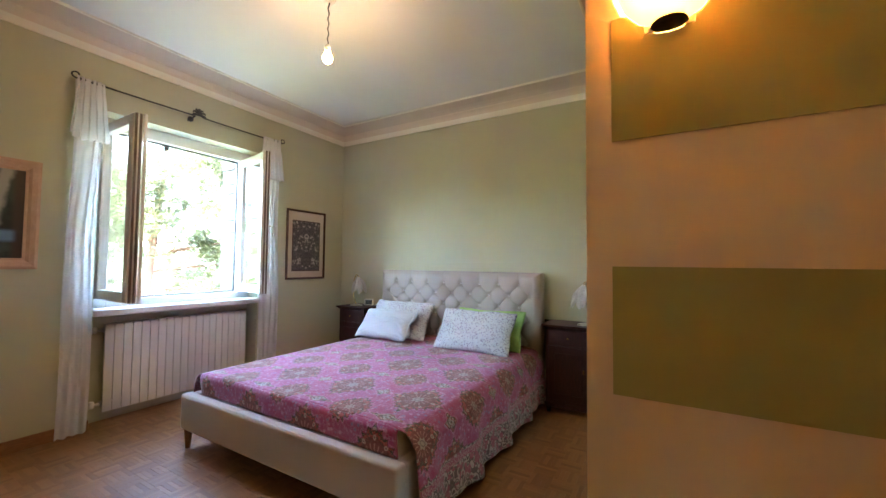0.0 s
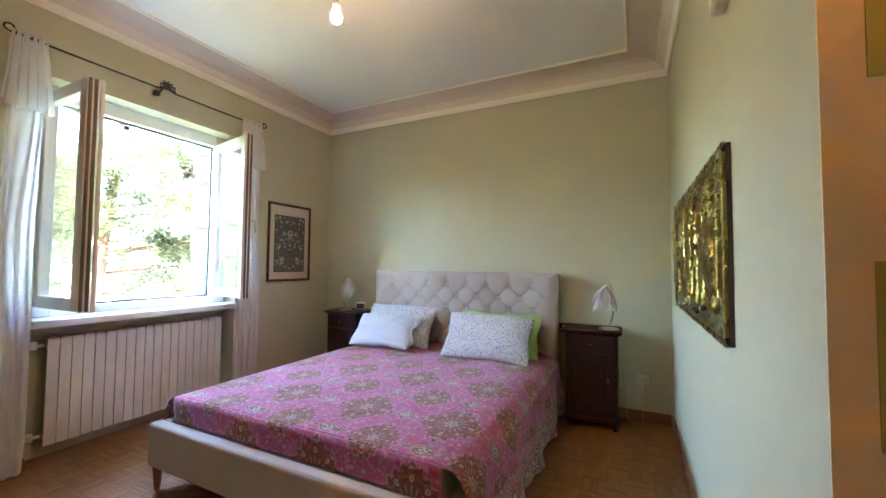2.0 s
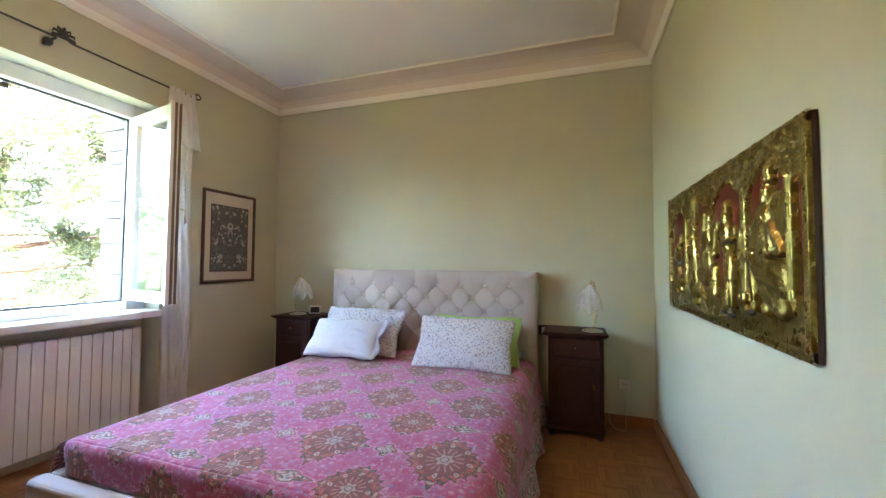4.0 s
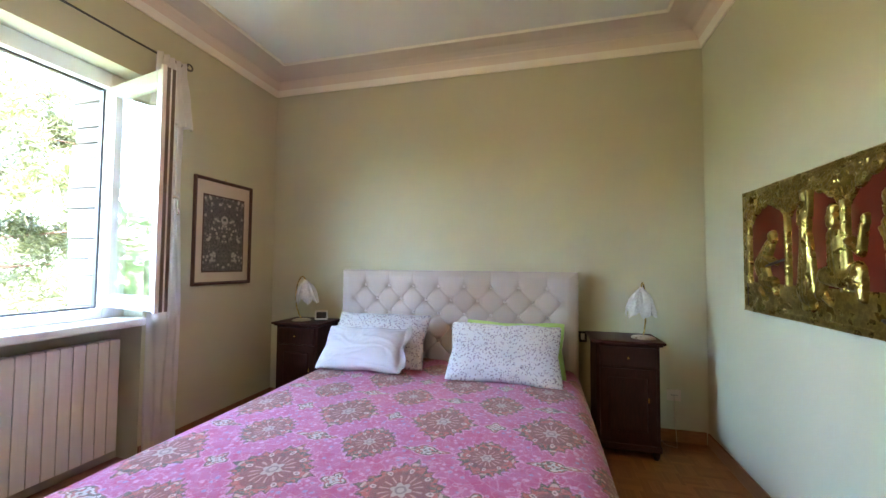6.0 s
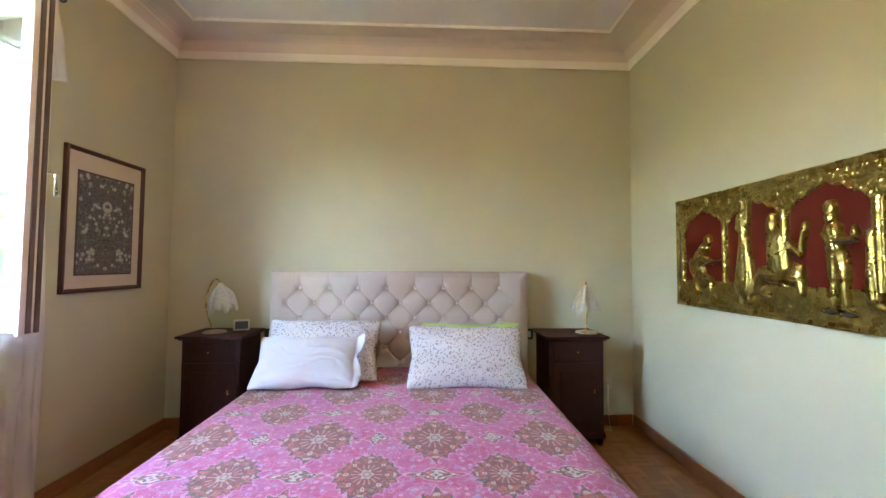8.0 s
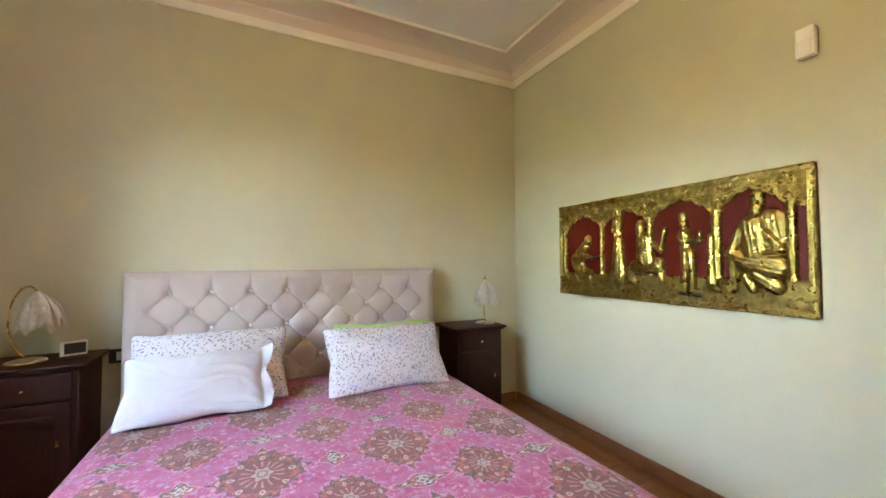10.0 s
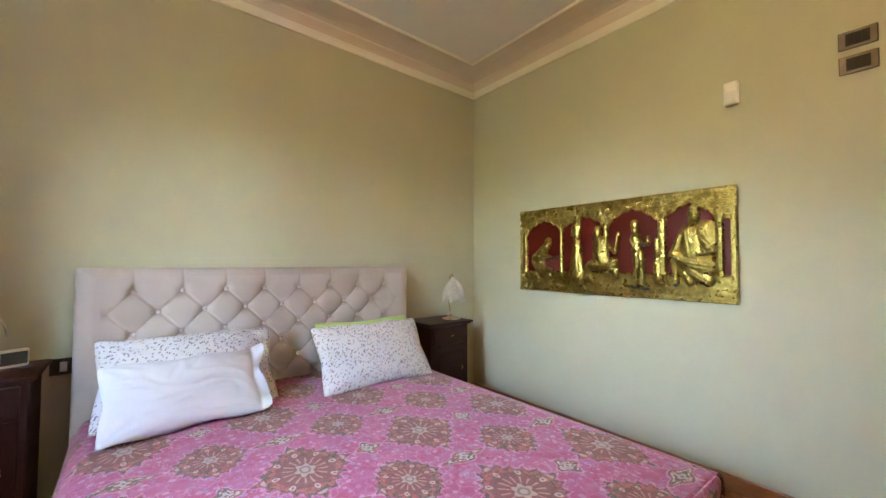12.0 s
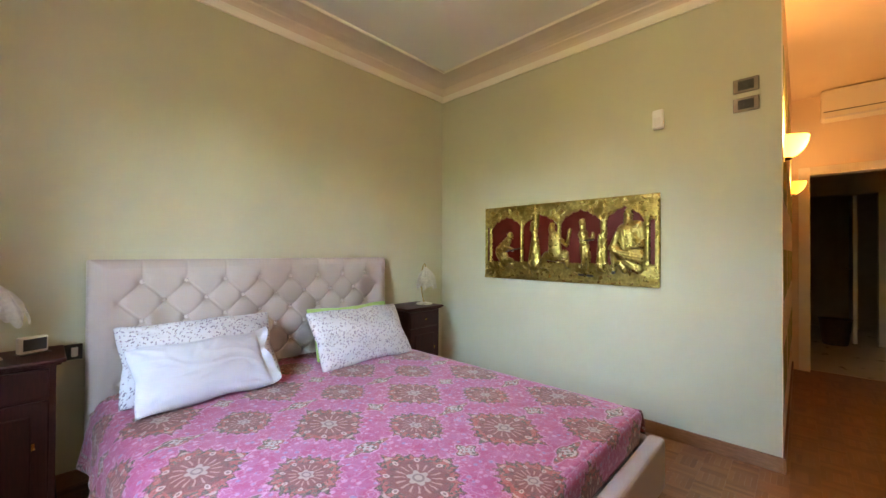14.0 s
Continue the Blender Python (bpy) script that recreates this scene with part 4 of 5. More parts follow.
wpart("backboard", slanted(-0.015, -0.001, PY - PW + 0.004, PY - 0.004, PZ0 + 0.004, PZ0 + PH - 0.004), M_DARKF, panel)
wpart("enamel_ground", sheet(60, 30, lambda u, v: at(0.02 + 0.96 * u, 0.04 + 0.92 * v, 0.001 + 0.002 * noise.noise((u * 9, v * 5, 0)))), M_ENAM, panel, "dark red enamel ground", True)


def emboss(name, box_, step, height, label):
    """Beaten sheet: height(a, b), in metres along and up the panel, raises it; where it is not above nothing the ground shows."""
    a0, a1, b0, b1 = box_
    na, nb = max(2, round((a1 - a0) / step)), max(2, round((b1 - b0) / step))
    A, B = np.meshgrid(np.linspace(a0, a1, na + 1), np.linspace(b0, b1, nb + 1), indexing="ij")
    Z = height(A, B)
    up = Z > 1e-4
    keep = up[:-1, :-1] | up[1:, :-1] | up[1:, 1:] | up[:-1, 1:]
    idx = np.arange(A.size).reshape(A.shape)
    quads = np.stack([idx[:-1, :-1], idx[1:, :-1], idx[1:, 1:], idx[:-1, 1:]], axis=-1)[keep]
    used, faces = np.unique(quads, return_inverse=True)
    a, b, z = A.ravel()[used], B.ravel()[used], np.maximum(Z.ravel()[used], -0.001)
    y = PY - a
    x = -0.170 - (YN - y) * 0.0142 - 0.017 - z
    me = bpy.data.meshes.new(name)
    me.from_pydata(np.stack([x, y, PZ0 + b], axis=1).tolist(), [], faces.reshape(-1, 4).tolist())
    me.materials.append(M_GOLD)
    me.polygons.foreach_set("use_smooth", [True] * len(me.polygons))
    ob = new(name, me)
    bpy.context.view_layer.update()
    under(ob, panel)
    return tagged(ob, label=label) if label else ob


BAYS = ((0.050, 0.272, 0.86), (0.272, 0.504, 0.865), (0.504, 0.744, 0.89), (0.744, 0.943, 0.89))


def arch(s):
    """Height of the scalloped arcade's lower edge."""
    out = np.full_like(s, 0.72)
    for a, b, top in BAYS:
        c = np.abs(2 * (s - a) / (b - a) - 1)
        inside = (s >= a) & (s <= b)
        lobe = 0.73 + (top - 0.73) * (1 - c ** 1.5) - 0.020 * np.abs(np.sin(c * 9.4)) - 0.015 * (c > 0.86)
        out = np.where(inside, lobe, out)
    return out


curl = np.random.default_rng(11)
CURLS = curl.uniform((0.03, 0.44), (PW - 0.03, PH - 0.03), (330, 2))


def scrolls(A, B):
    """Leafy curls: rings round scattered centres, a raised lip along the arches."""
    low = arch(A / PW) * PH
    best = np.full(A.shape, 9.0)
    for ca, cb in CURLS:
        best = np.minimum(best, np.hypot(A - ca, (B - cb) * 1.2))
    ring = np.abs(np.cos(best * math.pi / 0.017)) * np.exp(-best / 0.05)
    lip = np.exp(-((B - low - 0.006) / 0.004) ** 2)
    return np.where(B > low, 0.004 + 0.007 * ring + 0.006 * lip, -0.01)


emboss("arcade", (0.030, PW - 0.030, 0.62 * PH, 0.957 * PH), 0.0036, scrolls, "embossed brass scrollwork above the arches")
emboss("ground_strip", (0.03, PW - 0.03, 0.04 * PH, 0.245 * PH), 0.007, lambda A, B: 0.003 + 0.0016 * np.sin(A * 37 + 2 * np.sin(B * 60)) * np.sin(B * 55 + A * 9) + 0.004 * (B > 0.238 * PH), "beaten brass floor of the scene")


def rail(along, inner):
    """Flat border with a raised lip and a slanting leaf pattern."""
    def height(A, B):
        t = A if along else B
        d = (np.minimum(B, PH - B) if along else np.minimum(A, PW - A))
        rope = np.abs(np.sin((t + d * 1.2) * math.pi / 0.013)) * np.exp(-((d - 0.020) / 0.006) ** 2)
        return 0.008 + 0.004 * np.exp(-((d - 0.005) / 0.004) ** 2) + 0.004 * rope + 0.003 * np.exp(-((d - inner) / 0.003) ** 2) - 0.009 * (d < 0.0005)
    return height


for a0, a1, b0, b1, along in ((0, PW, 0, 0.032, True), (0, PW, PH - 0.032, PH, True), (0, 0.032, 0.032, PH - 0.032, False), (PW - 0.032, PW, 0.032, PH - 0.032, False)):
    emboss("border_rail", (a0, a1, b0, b1), 0.003, rail(along, 0.028), "brass border with a slanting leaf pattern")


def column(s, w, low, high, rings):
    def height(A, B):
        v = B / PH
        wide = w * (1 + 0.45 * np.exp(-((v - low) / 0.02) ** 2) + 0.45 * np.exp(-((v - high) / 0.02) ** 2))
        for k in range(rings):
            wide = wide * (1 + 0.16 * np.exp(-((v - low - (high - low) * (k + 1) / (rings + 1)) / 0.008) ** 2))
        q = (A - s * PW) / wide
        flute = 0.0015 * np.cos(q * 9)
        return np.where(np.abs(q) < 1, 0.003 + 0.018 * np.sqrt(np.maximum(0, 1 - q * q)) + flute, -0.01)
    emboss("column", (s * PW - w * 1.8, s * PW + w * 1.8, low * PH, high * PH), 0.0035, height, "embossed brass column")


for s, w, rings in ((0.045, 0.014, 2), (0.269, 0.013, 3), (0.504, 0.016, 3), (0.744, 0.024, 5), (0.943, 0.020, 2)):
    column(s, w, 0.235, 0.755, rings)


def relief(strokes, folds):
    """Plain rounded masses beaten out of the sheet: (s, h, s2, h2, radius, radius2, depth), with shallow folds across each."""
    s = [q for k in strokes for q in (k[0], k[2])]
    h = [q for k in strokes for q in (k[1], k[3])]
    m = max(max(k[4], k[5]) for k in strokes) + 0.004

    def height(A, B):
        out = np.full(A.shape, -0.01)
        for s1, h1, s2, h2, r1, r2, depth in strokes:
            a1, b1, a2, b2 = s1 * PW, h1 * PH, s2 * PW, h2 * PH
            da, db = a2 - a1, b2 - b1
            ln = da * da + db * db + 1e-9
            t = np.clip(((A - a1) * da + (B - b1) * db) / ln, 0, 1)
            pa, pb = A - a1 - t * da, B - b1 - t * db
            q = np.hypot(pa, pb) / (r1 + (r2 - r1) * t)
            z = depth * np.sqrt(np.maximum(0, 1 - q * q)) + 0.003
            side = (pa * db - pb * da) / ln ** 0.5
            weave = np.sin(A * 2 * math.pi / 0.014 + 3 * np.sin(B * 40)) * np.sin(B * 2 * math.pi / 0.016 + 2 * np.sin(A * 50))
            z = z + folds * (0.55 * np.sin(side * 2 * math.pi / 0.020 + t * 2 + s1 * 60) + 0.6 * weave) * (1 - q * q)
            out = np.where(q < 1, np.maximum(out, z), out)
        return out

    emboss("relief_figure", (min(s) * PW - m, max(s) * PW + m, max(0.03, min(h) * PH - m), min(PH - 0.03, max(h) * PH + m)), 0.0034, height, "rounded embossed brass shape")


relief([(0.185, 0.60, 0.189, 0.575, 0.030, 0.026, 0.020), (0.170, 0.53, 0.120, 0.38, 0.036, 0.062, 0.022), (0.120, 0.36, 0.150, 0.24, 0.060, 0.045, 0.020), (0.150, 0.45, 0.205, 0.40, 0.018, 0.013, 0.026),
        (0.130, 0.27, 0.195, 0.25, 0.036, 0.024, 0.024), (0.195, 0.25, 0.205, 0.17, 0.018, 0.012, 0.018), (0.110, 0.20, 0.125, 0.15, 0.016, 0.012, 0.014)], 0.0020)
relief([(0.355, 0.855, 0.356, 0.82, 0.026, 0.024, 0.022), (0.375, 0.86, 0.372, 0.70, 0.012, 0.010, 0.018), (0.338, 0.76, 0.330, 0.66, 0.012, 0.010, 0.020), (0.354, 0.75, 0.354, 0.58, 0.034, 0.026, 0.024),
        (0.356, 0.56, 0.352, 0.22, 0.032, 0.064, 0.024), (0.343, 0.19, 0.343, 0.10, 0.014, 0.012, 0.014), (0.370, 0.19, 0.372, 0.10, 0.014, 0.012, 0.014)], 0.0022)
relief([(0.460, 0.665, 0.461, 0.63, 0.030, 0.027, 0.022), (0.463, 0.72, 0.460, 0.70, 0.022, 0.026, 0.018), (0.475, 0.55, 0.480, 0.36, 0.052, 0.060, 0.026), (0.515, 0.52, 0.550, 0.45, 0.018, 0.014, 0.022), (0.550, 0.45, 0.562, 0.60, 0.014, 0.011, 0.018),
        (0.562, 0.61, 0.565, 0.645, 0.015, 0.012, 0.014), (0.430, 0.32, 0.530, 0.30, 0.036, 0.042, 0.028), (0.535, 0.35, 0.553, 0.20, 0.036, 0.016, 0.020), (0.415, 0.29, 0.405, 0.20, 0.030, 0.026, 0.018), (0.420, 0.20, 0.445, 0.15, 0.022, 0.012, 0.014)], 0.0020)
relief([(0.633, 0.735, 0.634, 0.715, 0.026, 0.026, 0.020), (0.636, 0.675, 0.637, 0.650, 0.024, 0.022, 0.024), (0.639, 0.59, 0.643, 0.48, 0.036, 0.034, 0.026), (0.622, 0.57, 0.640, 0.49, 0.014, 0.012, 0.026), (0.645, 0.52, 0.690, 0.53, 0.013, 0.012, 0.024),
        (0.642, 0.43, 0.640, 0.31, 0.032, 0.022, 0.022), (0.655, 0.43, 0.664, 0.31, 0.030, 0.022, 0.022), (0.640, 0.30, 0.640, 0.15, 0.018, 0.012, 0.018), (0.664, 0.30, 0.668, 0.15, 0.018, 0.012, 0.018)], 0.0016)
relief([(0.690, 0.56, 0.690, 0.60, 0.016, 0.007, 0.016), (0.728, 0.56, 0.727, 0.40, 0.018, 0.022, 0.020), (0.727, 0.40, 0.727, 0.20, 0.022, 0.032, 0.020), (0.720, 0.17, 0.745, 0.15, 0.018, 0.014, 0.014)], 0.0018)
relief([(0.863, 0.83, 0.862, 0.785, 0.026, 0.032, 0.022), (0.859, 0.73, 0.858, 0.69, 0.030, 0.026, 0.026), (0.898, 0.62, 0.905, 0.48, 0.066, 0.058, 0.016), (0.848, 0.60, 0.856, 0.43, 0.062, 0.070, 0.030), (0.815, 0.58, 0.790, 0.42, 0.024, 0.030, 0.026),
        (0.790, 0.42, 0.830, 0.36, 0.034, 0.040, 0.030), (0.885, 0.56, 0.925, 0.44, 0.026, 0.020, 0.028), (0.925, 0.44, 0.870, 0.42, 0.018, 0.016, 0.030), (0.835, 0.36, 0.905, 0.32, 0.056, 0.060, 0.030), (0.790, 0.38, 0.798, 0.17, 0.026, 0.016, 0.022),
        (0.860, 0.27, 0.905, 0.19, 0.048, 0.036, 0.024), (0.830, 0.26, 0.845, 0.17, 0.034, 0.022, 0.020)], 0.0024)
M_NIELLO = plain("blackened_brass", (0.02, 0.014, 0.012), (0.04, 0.028, 0.02), 0.4, 20.0, 200.0, 0.1)
for a, ha, b, hb_, r in ((0.630, 0.512, 0.702, 0.517, 0.006), (0.165, 0.375, 0.270, 0.425, 0.007), (0.618, 0.108, 0.650, 0.100, 0.009), (0.660, 0.100, 0.698, 0.096, 0.009), (0.790, 0.155, 0.803, 0.140, 0.012)):
    p, q = Vector(at(a, ha, 0.024)), Vector(at(b, hb_, 0.024))
    wpart("dark_inlay", tube([p, p.lerp(q, 0.3), p.lerp(q, 0.7), q], r, 8, taper=[r * 0.5, r, r, r * 0.6]), M_NIELLO, panel, "blackened bar on the brass", True)

# ---- bedside lamps ----


def petal_glass():
    n = Nodes("frosted_petal_glass")
    k = n.noise(60.0, 3.0)
    n.set(Base_Color=n.mix(k, (0.75, 0.73, 0.70), (0.88, 0.87, 0.85)), Roughness=0.25)
    tr = n.put("ShaderNodeBsdfTranslucent", Color=(0.85, 0.84, 0.82))
    cl = n.put("ShaderNodeBsdfTransparent")
    a = n.t.nodes.new("ShaderNodeMixShader")
    n.feed(a.inputs[0], 0.45)
    n.feed(a.inputs[1], n.b.outputs[0])
    n.feed(a.inputs[2], tr.outputs[0])
    b = n.t.nodes.new("ShaderNodeMixShader")
    n.feed(b.inputs[0], n.f("MULTIPLY_ADD", k, 0.4, 0.12))
    n.feed(b.inputs[1], a.outputs[0])
    n.feed(b.inputs[2], cl.outputs[0])
    n.feed(n.t.nodes["Material Output"].inputs[0], b.outputs[0])
    n.bump(k, 0.4, 0.004)
    return n.m


M_PETAL = petal_glass()


def bedside_lamp(turn):
    """Thin brass hoop on a round foot; a petalled glass shade hangs under its top. The hoop bulges along -x."""
    e = thing("table_lamp", (0, 0, 0), "brass table lamp with a curved stem and petalled frosted glass shade", "table lamp", "lamps on the bedside cabinets")
    part("foot", lathe([(0.001, 0.018), (0.02, 0.018), (0.05, 0.013), (0.072, 0.007), (0.076, 0.0), (0.001, 0.0)], 32), M_CHROME, e, "polished round metal foot", True)
    pts = [(0.0, 0, 0.015), (-0.035, 0, 0.045), (-0.07, 0, 0.10), (-0.088, 0, 0.17), (-0.086, 0, 0.24), (-0.066, 0, 0.31), (-0.03, 0, 0.36), (0.005, 0, 0.372), (0.03, 0, 0.358), (0.04, 0, 0.335)]
    part("stem", tube(pts, 0.0045), M_BRASS, e, "thin curved metal stem", True)
    part("lamp_holder", lathe([(0.001, 0.345), (0.012, 0.345), (0.016, 0.335), (0.016, 0.305), (0.001, 0.30)], 16, (0.04, 0, 0)), M_CHROME, e, "", True)

    def petals(lobes, wide, drop, twist):
        """A whorl of wavy petals with pointed, ragged tips."""
        def shade(u, v):
            a = u * 2 * math.pi
            lobe = abs(math.sin(a * lobes / 2 + twist))
            r = 0.014 + wide * math.sin(min(v * 1.15, 1) * math.pi / 2) * (0.9 + 0.16 * lobe * v) + 0.006 * v * math.sin(a * 9 + twist)
            z = 0.338 - drop * v * (0.70 + 0.45 * lobe ** 0.7) + 0.006 * v * math.sin(a * 13)
            return 0.045 + r * math.cos(a) + 0.025 * v, r * math.sin(a), z
        return sheet(90, 14, shade)

    part("shade", petals(6, 0.074, 0.165, 0.0), M_PETAL, e, "whorl of ragged frosted glass petals", True)
    part("inner_shade", petals(5, 0.052, 0.125, 0.8), M_PETAL, e, "inner whorl of frosted glass petals", True)
    part("bulb", ball(0.055, 0, 0.275, 0.018, 0.018, 0.026), M_PETAL, e, "unlit bulb", True)
    e.matrix_world = turn
    return e


lamp = bedside_lamp(pose(-3.265, 3.515, 0.746, 0, 0, -20))
copy_thing(lamp, pose(-0.625, 3.505, 0.746, 0, 0, 245))
cord = bmesh.new()
tube([(-0.56, 3.56, 0.748), (-0.53, 3.66, 0.735), (-0.515, 3.685, 0.60), (-0.51, 3.69, 0.25), (-0.50, 3.68, 0.03), (-0.46, 3.62, 0.006), (-0.40, 3.60, 0.005), (-0.385, 3.66, 0.02), (-0.385, 3.697, 0.20), (-0.385, 3.70, 0.31)], 0.0018, 6, cord)
tagged(part("lamp_cord", cord, M_BAND, None, "", True), "thin white lamp cord running down to the socket", "cord")

clock = thing("alarm_clock", (-3.10, 3.55, 0.747), "small silver digital alarm clock with a grey screen", "clock", turn=24)
part("body", box(-0.052, 0.052, -0.012, 0.018, 0.006, 0.082, 0.008, seg=3), plain("silver_plastic", (0.60, 0.59, 0.55), (0.68, 0.67, 0.62), 0.35), clock)
part("screen", box(-0.038, 0.044, -0.0145, -0.012, 0.018, 0.072, 0.001), plain("lcd_grey", (0.025, 0.028, 0.026), (0.04, 0.043, 0.04), 0.5), clock, "grey liquid-crystal screen")
part("foot", box(-0.055, 0.055, -0.03, 0.03, 0.0, 0.007, 0.003), plain("black_plastic", (0.02, 0.02, 0.02), (0.035, 0.035, 0.035), 0.4), clock)

# ---- switches, sensor, sockets ----
M_SWITCH = plain("pewter_switch_plate", (0.14, 0.12, 0.098), (0.19, 0.168, 0.138), 0.4, 20.0, 200.0, 0.1, 0.001, 0.7)
M_SWBLK = plain("charcoal_switch", (0.03, 0.03, 0.028), (0.055, 0.052, 0.048), 0.4)
M_SWBLK.node_tree.nodes["Principled BSDF"].inputs["Specular IOR Level"].default_value = 0.15
for z in (2.232, 2.118):
    sw = thing("wall_switch", (XE, 1.19, z), "pewter wall switch plate with dark keys, high on the wall", "switch", "switches on the wall")
    wpart("plate", slanted(-0.010, -0.0005, 1.128, 1.252, z - 0.042, z + 0.042, 0.004), M_SWITCH, sw)
    wpart("insert", slanted(-0.0125, -0.009, 1.152, 1.228, z - 0.028, z + 0.028, 0.0015), M_SWBLK, sw, "black insert")
    for k in range(3):
        wpart("key", slanted(-0.0145, -0.012, 1.158 + k * 0.0215, 1.178 + k * 0.0215, z - 0.022, z + 0.022, 0.001), M_SWBLK, sw, "dark rocker key")
sensor = thing("alarm_sensor", (XE, 1.655, 2.13), "small white alarm sensor on the wall", "sensor")
wpart("case", slanted(-0.042, -0.0005, 1.622, 1.688, 2.07, 2.196, 0.010), M_RAD, sensor)
wpart("lens", slanted(-0.045, -0.041, 1.634, 1.676, 2.08, 2.14, 0.002), M_CEIL, sensor)
for x, z in ((-2.962, 0.70), (-1.0, 0.70)):
    sw = thing("bed_switch", (x, YN, z), "black framed light switch on the wall beside the headboard", "switch")
    wpart("plate", box(x - 0.04, x + 0.04, YN - 0.012, YN - 0.0005, z - 0.04, z + 0.04, 0.004), M_SWBLK, sw)
    wpart("key", box(x - 0.004, x + 0.022, YN - 0.016, YN - 0.011, z - 0.024, z + 0.024, 0.002), M_RAD, sw, "white rocker key")
sock = thing("wall_socket", (-0.385, YN, 0.323), "cream wall socket near the floor", "socket")
wpart("plate", box(-0.43, -0.34, YN - 0.008, YN - 0.0005, 0.283, 0.363, 0.003), M_BAND, sock)
for k in (-1, 0, 1):
    wpart("hole", lathe([(0.001, 0.0), (0.005, 0.0), (0.005, 0.002), (0.001, 0.002)], 10, (-0.385 + k * 0.016, YN - 0.0095, 0.323)), M_SWBLK, sock)

# ---- pendant bulb ----
pend = thing("pendant_lamp", (-1.859, 1.703, CZ), "bare glowing bulb hanging on a twisted cord", "pendant lamp")
BX, BY, BZ = -1.859, 1.703, 2.551
wpart("ceiling_rose", lathe([(0.001, CZ - 0.035), (0.03, CZ - 0.033), (0.045, CZ - 0.012), (0.048, CZ - 0.0005), (0.001, CZ - 0.0005)], 20, (BX, BY, 0)), M_CEIL, pend, "", True)
wpart("cord", tube([(BX + 0.004 * math.cos(k * 1.3), BY + 0.004 * math.sin(k * 1.3), CZ - 0.03 - k * 0.0135) for k in range(21)], 0.004, 6), M_SWBLK, pend, "dark twisted cord", True)
wpart("lamp_holder", lathe([(0.001, 0.075), (0.012, 0.073), (0.019, 0.06), (0.02, 0.03), (0.001, 0.03)], 18, (BX, BY, BZ)), M_CORN, pend, "cream lamp holder", True)
glow = Nodes("lit_bulb_glass")
glow.set(Base_Color=(1, 0.8, 0.5), Roughness=0.2)
glow.b.inputs["Emission Color"].default_value = (1.0, 0.60, 0.28, 1)
glow.b.inputs["Emission Strength"].default_value = 3.5
wpart("bulb", lathe([(0.014, 0.03), (0.018, 0.018), (0.028, 0.0), (0.030, -0.014), (0.026, -0.03), (0.014, -0.042), (0.001, -0.045)], 20, (BX, BY, BZ)), glow.m, pend, "glowing warm bulb", True)

# ---- hall: sconces, air conditioner, far room ----
sc_mat = Nodes("alabaster_shade")
sc_mat.set(Base_Color=sc_mat.mix(sc_mat.noise(22.0, 5.0), (0.50, 0.34, 0.16), (0.60, 0.43, 0.22)), Roughness=0.4)
tr = sc_mat.put("ShaderNodeBsdfTranslucent", Color=(0.24, 0.14, 0.045))
mx = sc_mat.t.nodes.new("ShaderNodeMixShader")
sc_mat.feed(mx.inputs[0], 0.5)
sc_mat.feed(mx.inputs[1], sc_mat.b.outputs[0])
sc_mat.feed(mx.inputs[2], tr.outputs[0])
sc_mat.feed(sc_mat.t.nodes["Material Output"].inputs[0], mx.outputs[0])
for x, watts in ((-0.03, 0.31), (1.90, 0.08)):
    sc = thing("wall_sconce", (x, YE, 1.85), "lit half-bowl alabaster wall sconce with a dark base cap", "wall lamp", "sconces in the hall")
    wpart("shade", lathe([(0.035, 1.80), (0.06, 1.815), (0.09, 1.85), (0.106, 1.89), (0.11, 1.918)], 24, (x, YE - 0.004, 0), arc=math.pi, start=math.pi), sc_mat.m, sc, "cream alabaster half bowl", True)
    wpart("cap", lathe([(0.001, 1.783), (0.025, 1.786), (0.038, 1.797), (0.036, 1.803)], 20, (x, YE - 0.004, 0), arc=math.pi, start=math.pi), M_SWBLK, sc, "dark metal cap", True)
    wpart("back_plate", box(x - 0.05, x + 0.05, YE - 0.004, YE - 0.0005, 1.79, 1.90, 0.001), M_CORN, sc)
    glow_lamp("sconce_light", x, YE - 0.055, 1.885, watts, (1.0, 0.53, 0.20), 0.02)
ac = thing("air_conditioner", (HX, 0.38, 2.60), "white wall-mounted air conditioner above the hall doorway", "air conditioner")
wpart("case", box(HX - 0.20, HX - 0.001, -0.02, 0.81, 2.565, 2.858, 0.03, seg=4), M_CORN, ac)
wpart("flap", box(HX - 0.204, HX - 0.10, 0.01, 0.78, 2.568, 2.584, 0.003), M_CEIL, ac, "white air flap")
wpart("grille_line", box(HX - 0.203, HX - 0.19, 0.0, 0.79, 2.63, 2.637), M_SWBLK, ac)
basket = thing("waste_basket", (4.35, 0.62, 0), "dark woven basket on the stone floor", "basket")
bk = lathe([(0.001, 0.01), (0.12, 0.0), (0.13, 0.02), (0.165, 0.34), (0.172, 0.35), (0.158, 0.35), (0.122, 0.03), (0.001, 0.03)], 24, (4.35, 0.62, 0))
wpart("body", bk, M_DARKF, basket, "", True)
leaf = thing("door_leaf", (4.57, 0.44, 0), "pale door standing ajar beyond the hall", "door")
wpart("panel", box(4.55, 5.2, 0.40, 0.44, 0.005, 2.03, 0.004), M_RAD, leaf)
wpart("handle", tube([(4.62, 0.44, 1.02), (4.62, 0.49, 1.02), (4.72, 0.49, 1.02)], 0.009), M_CHROME, leaf, "metal lever handle", True)

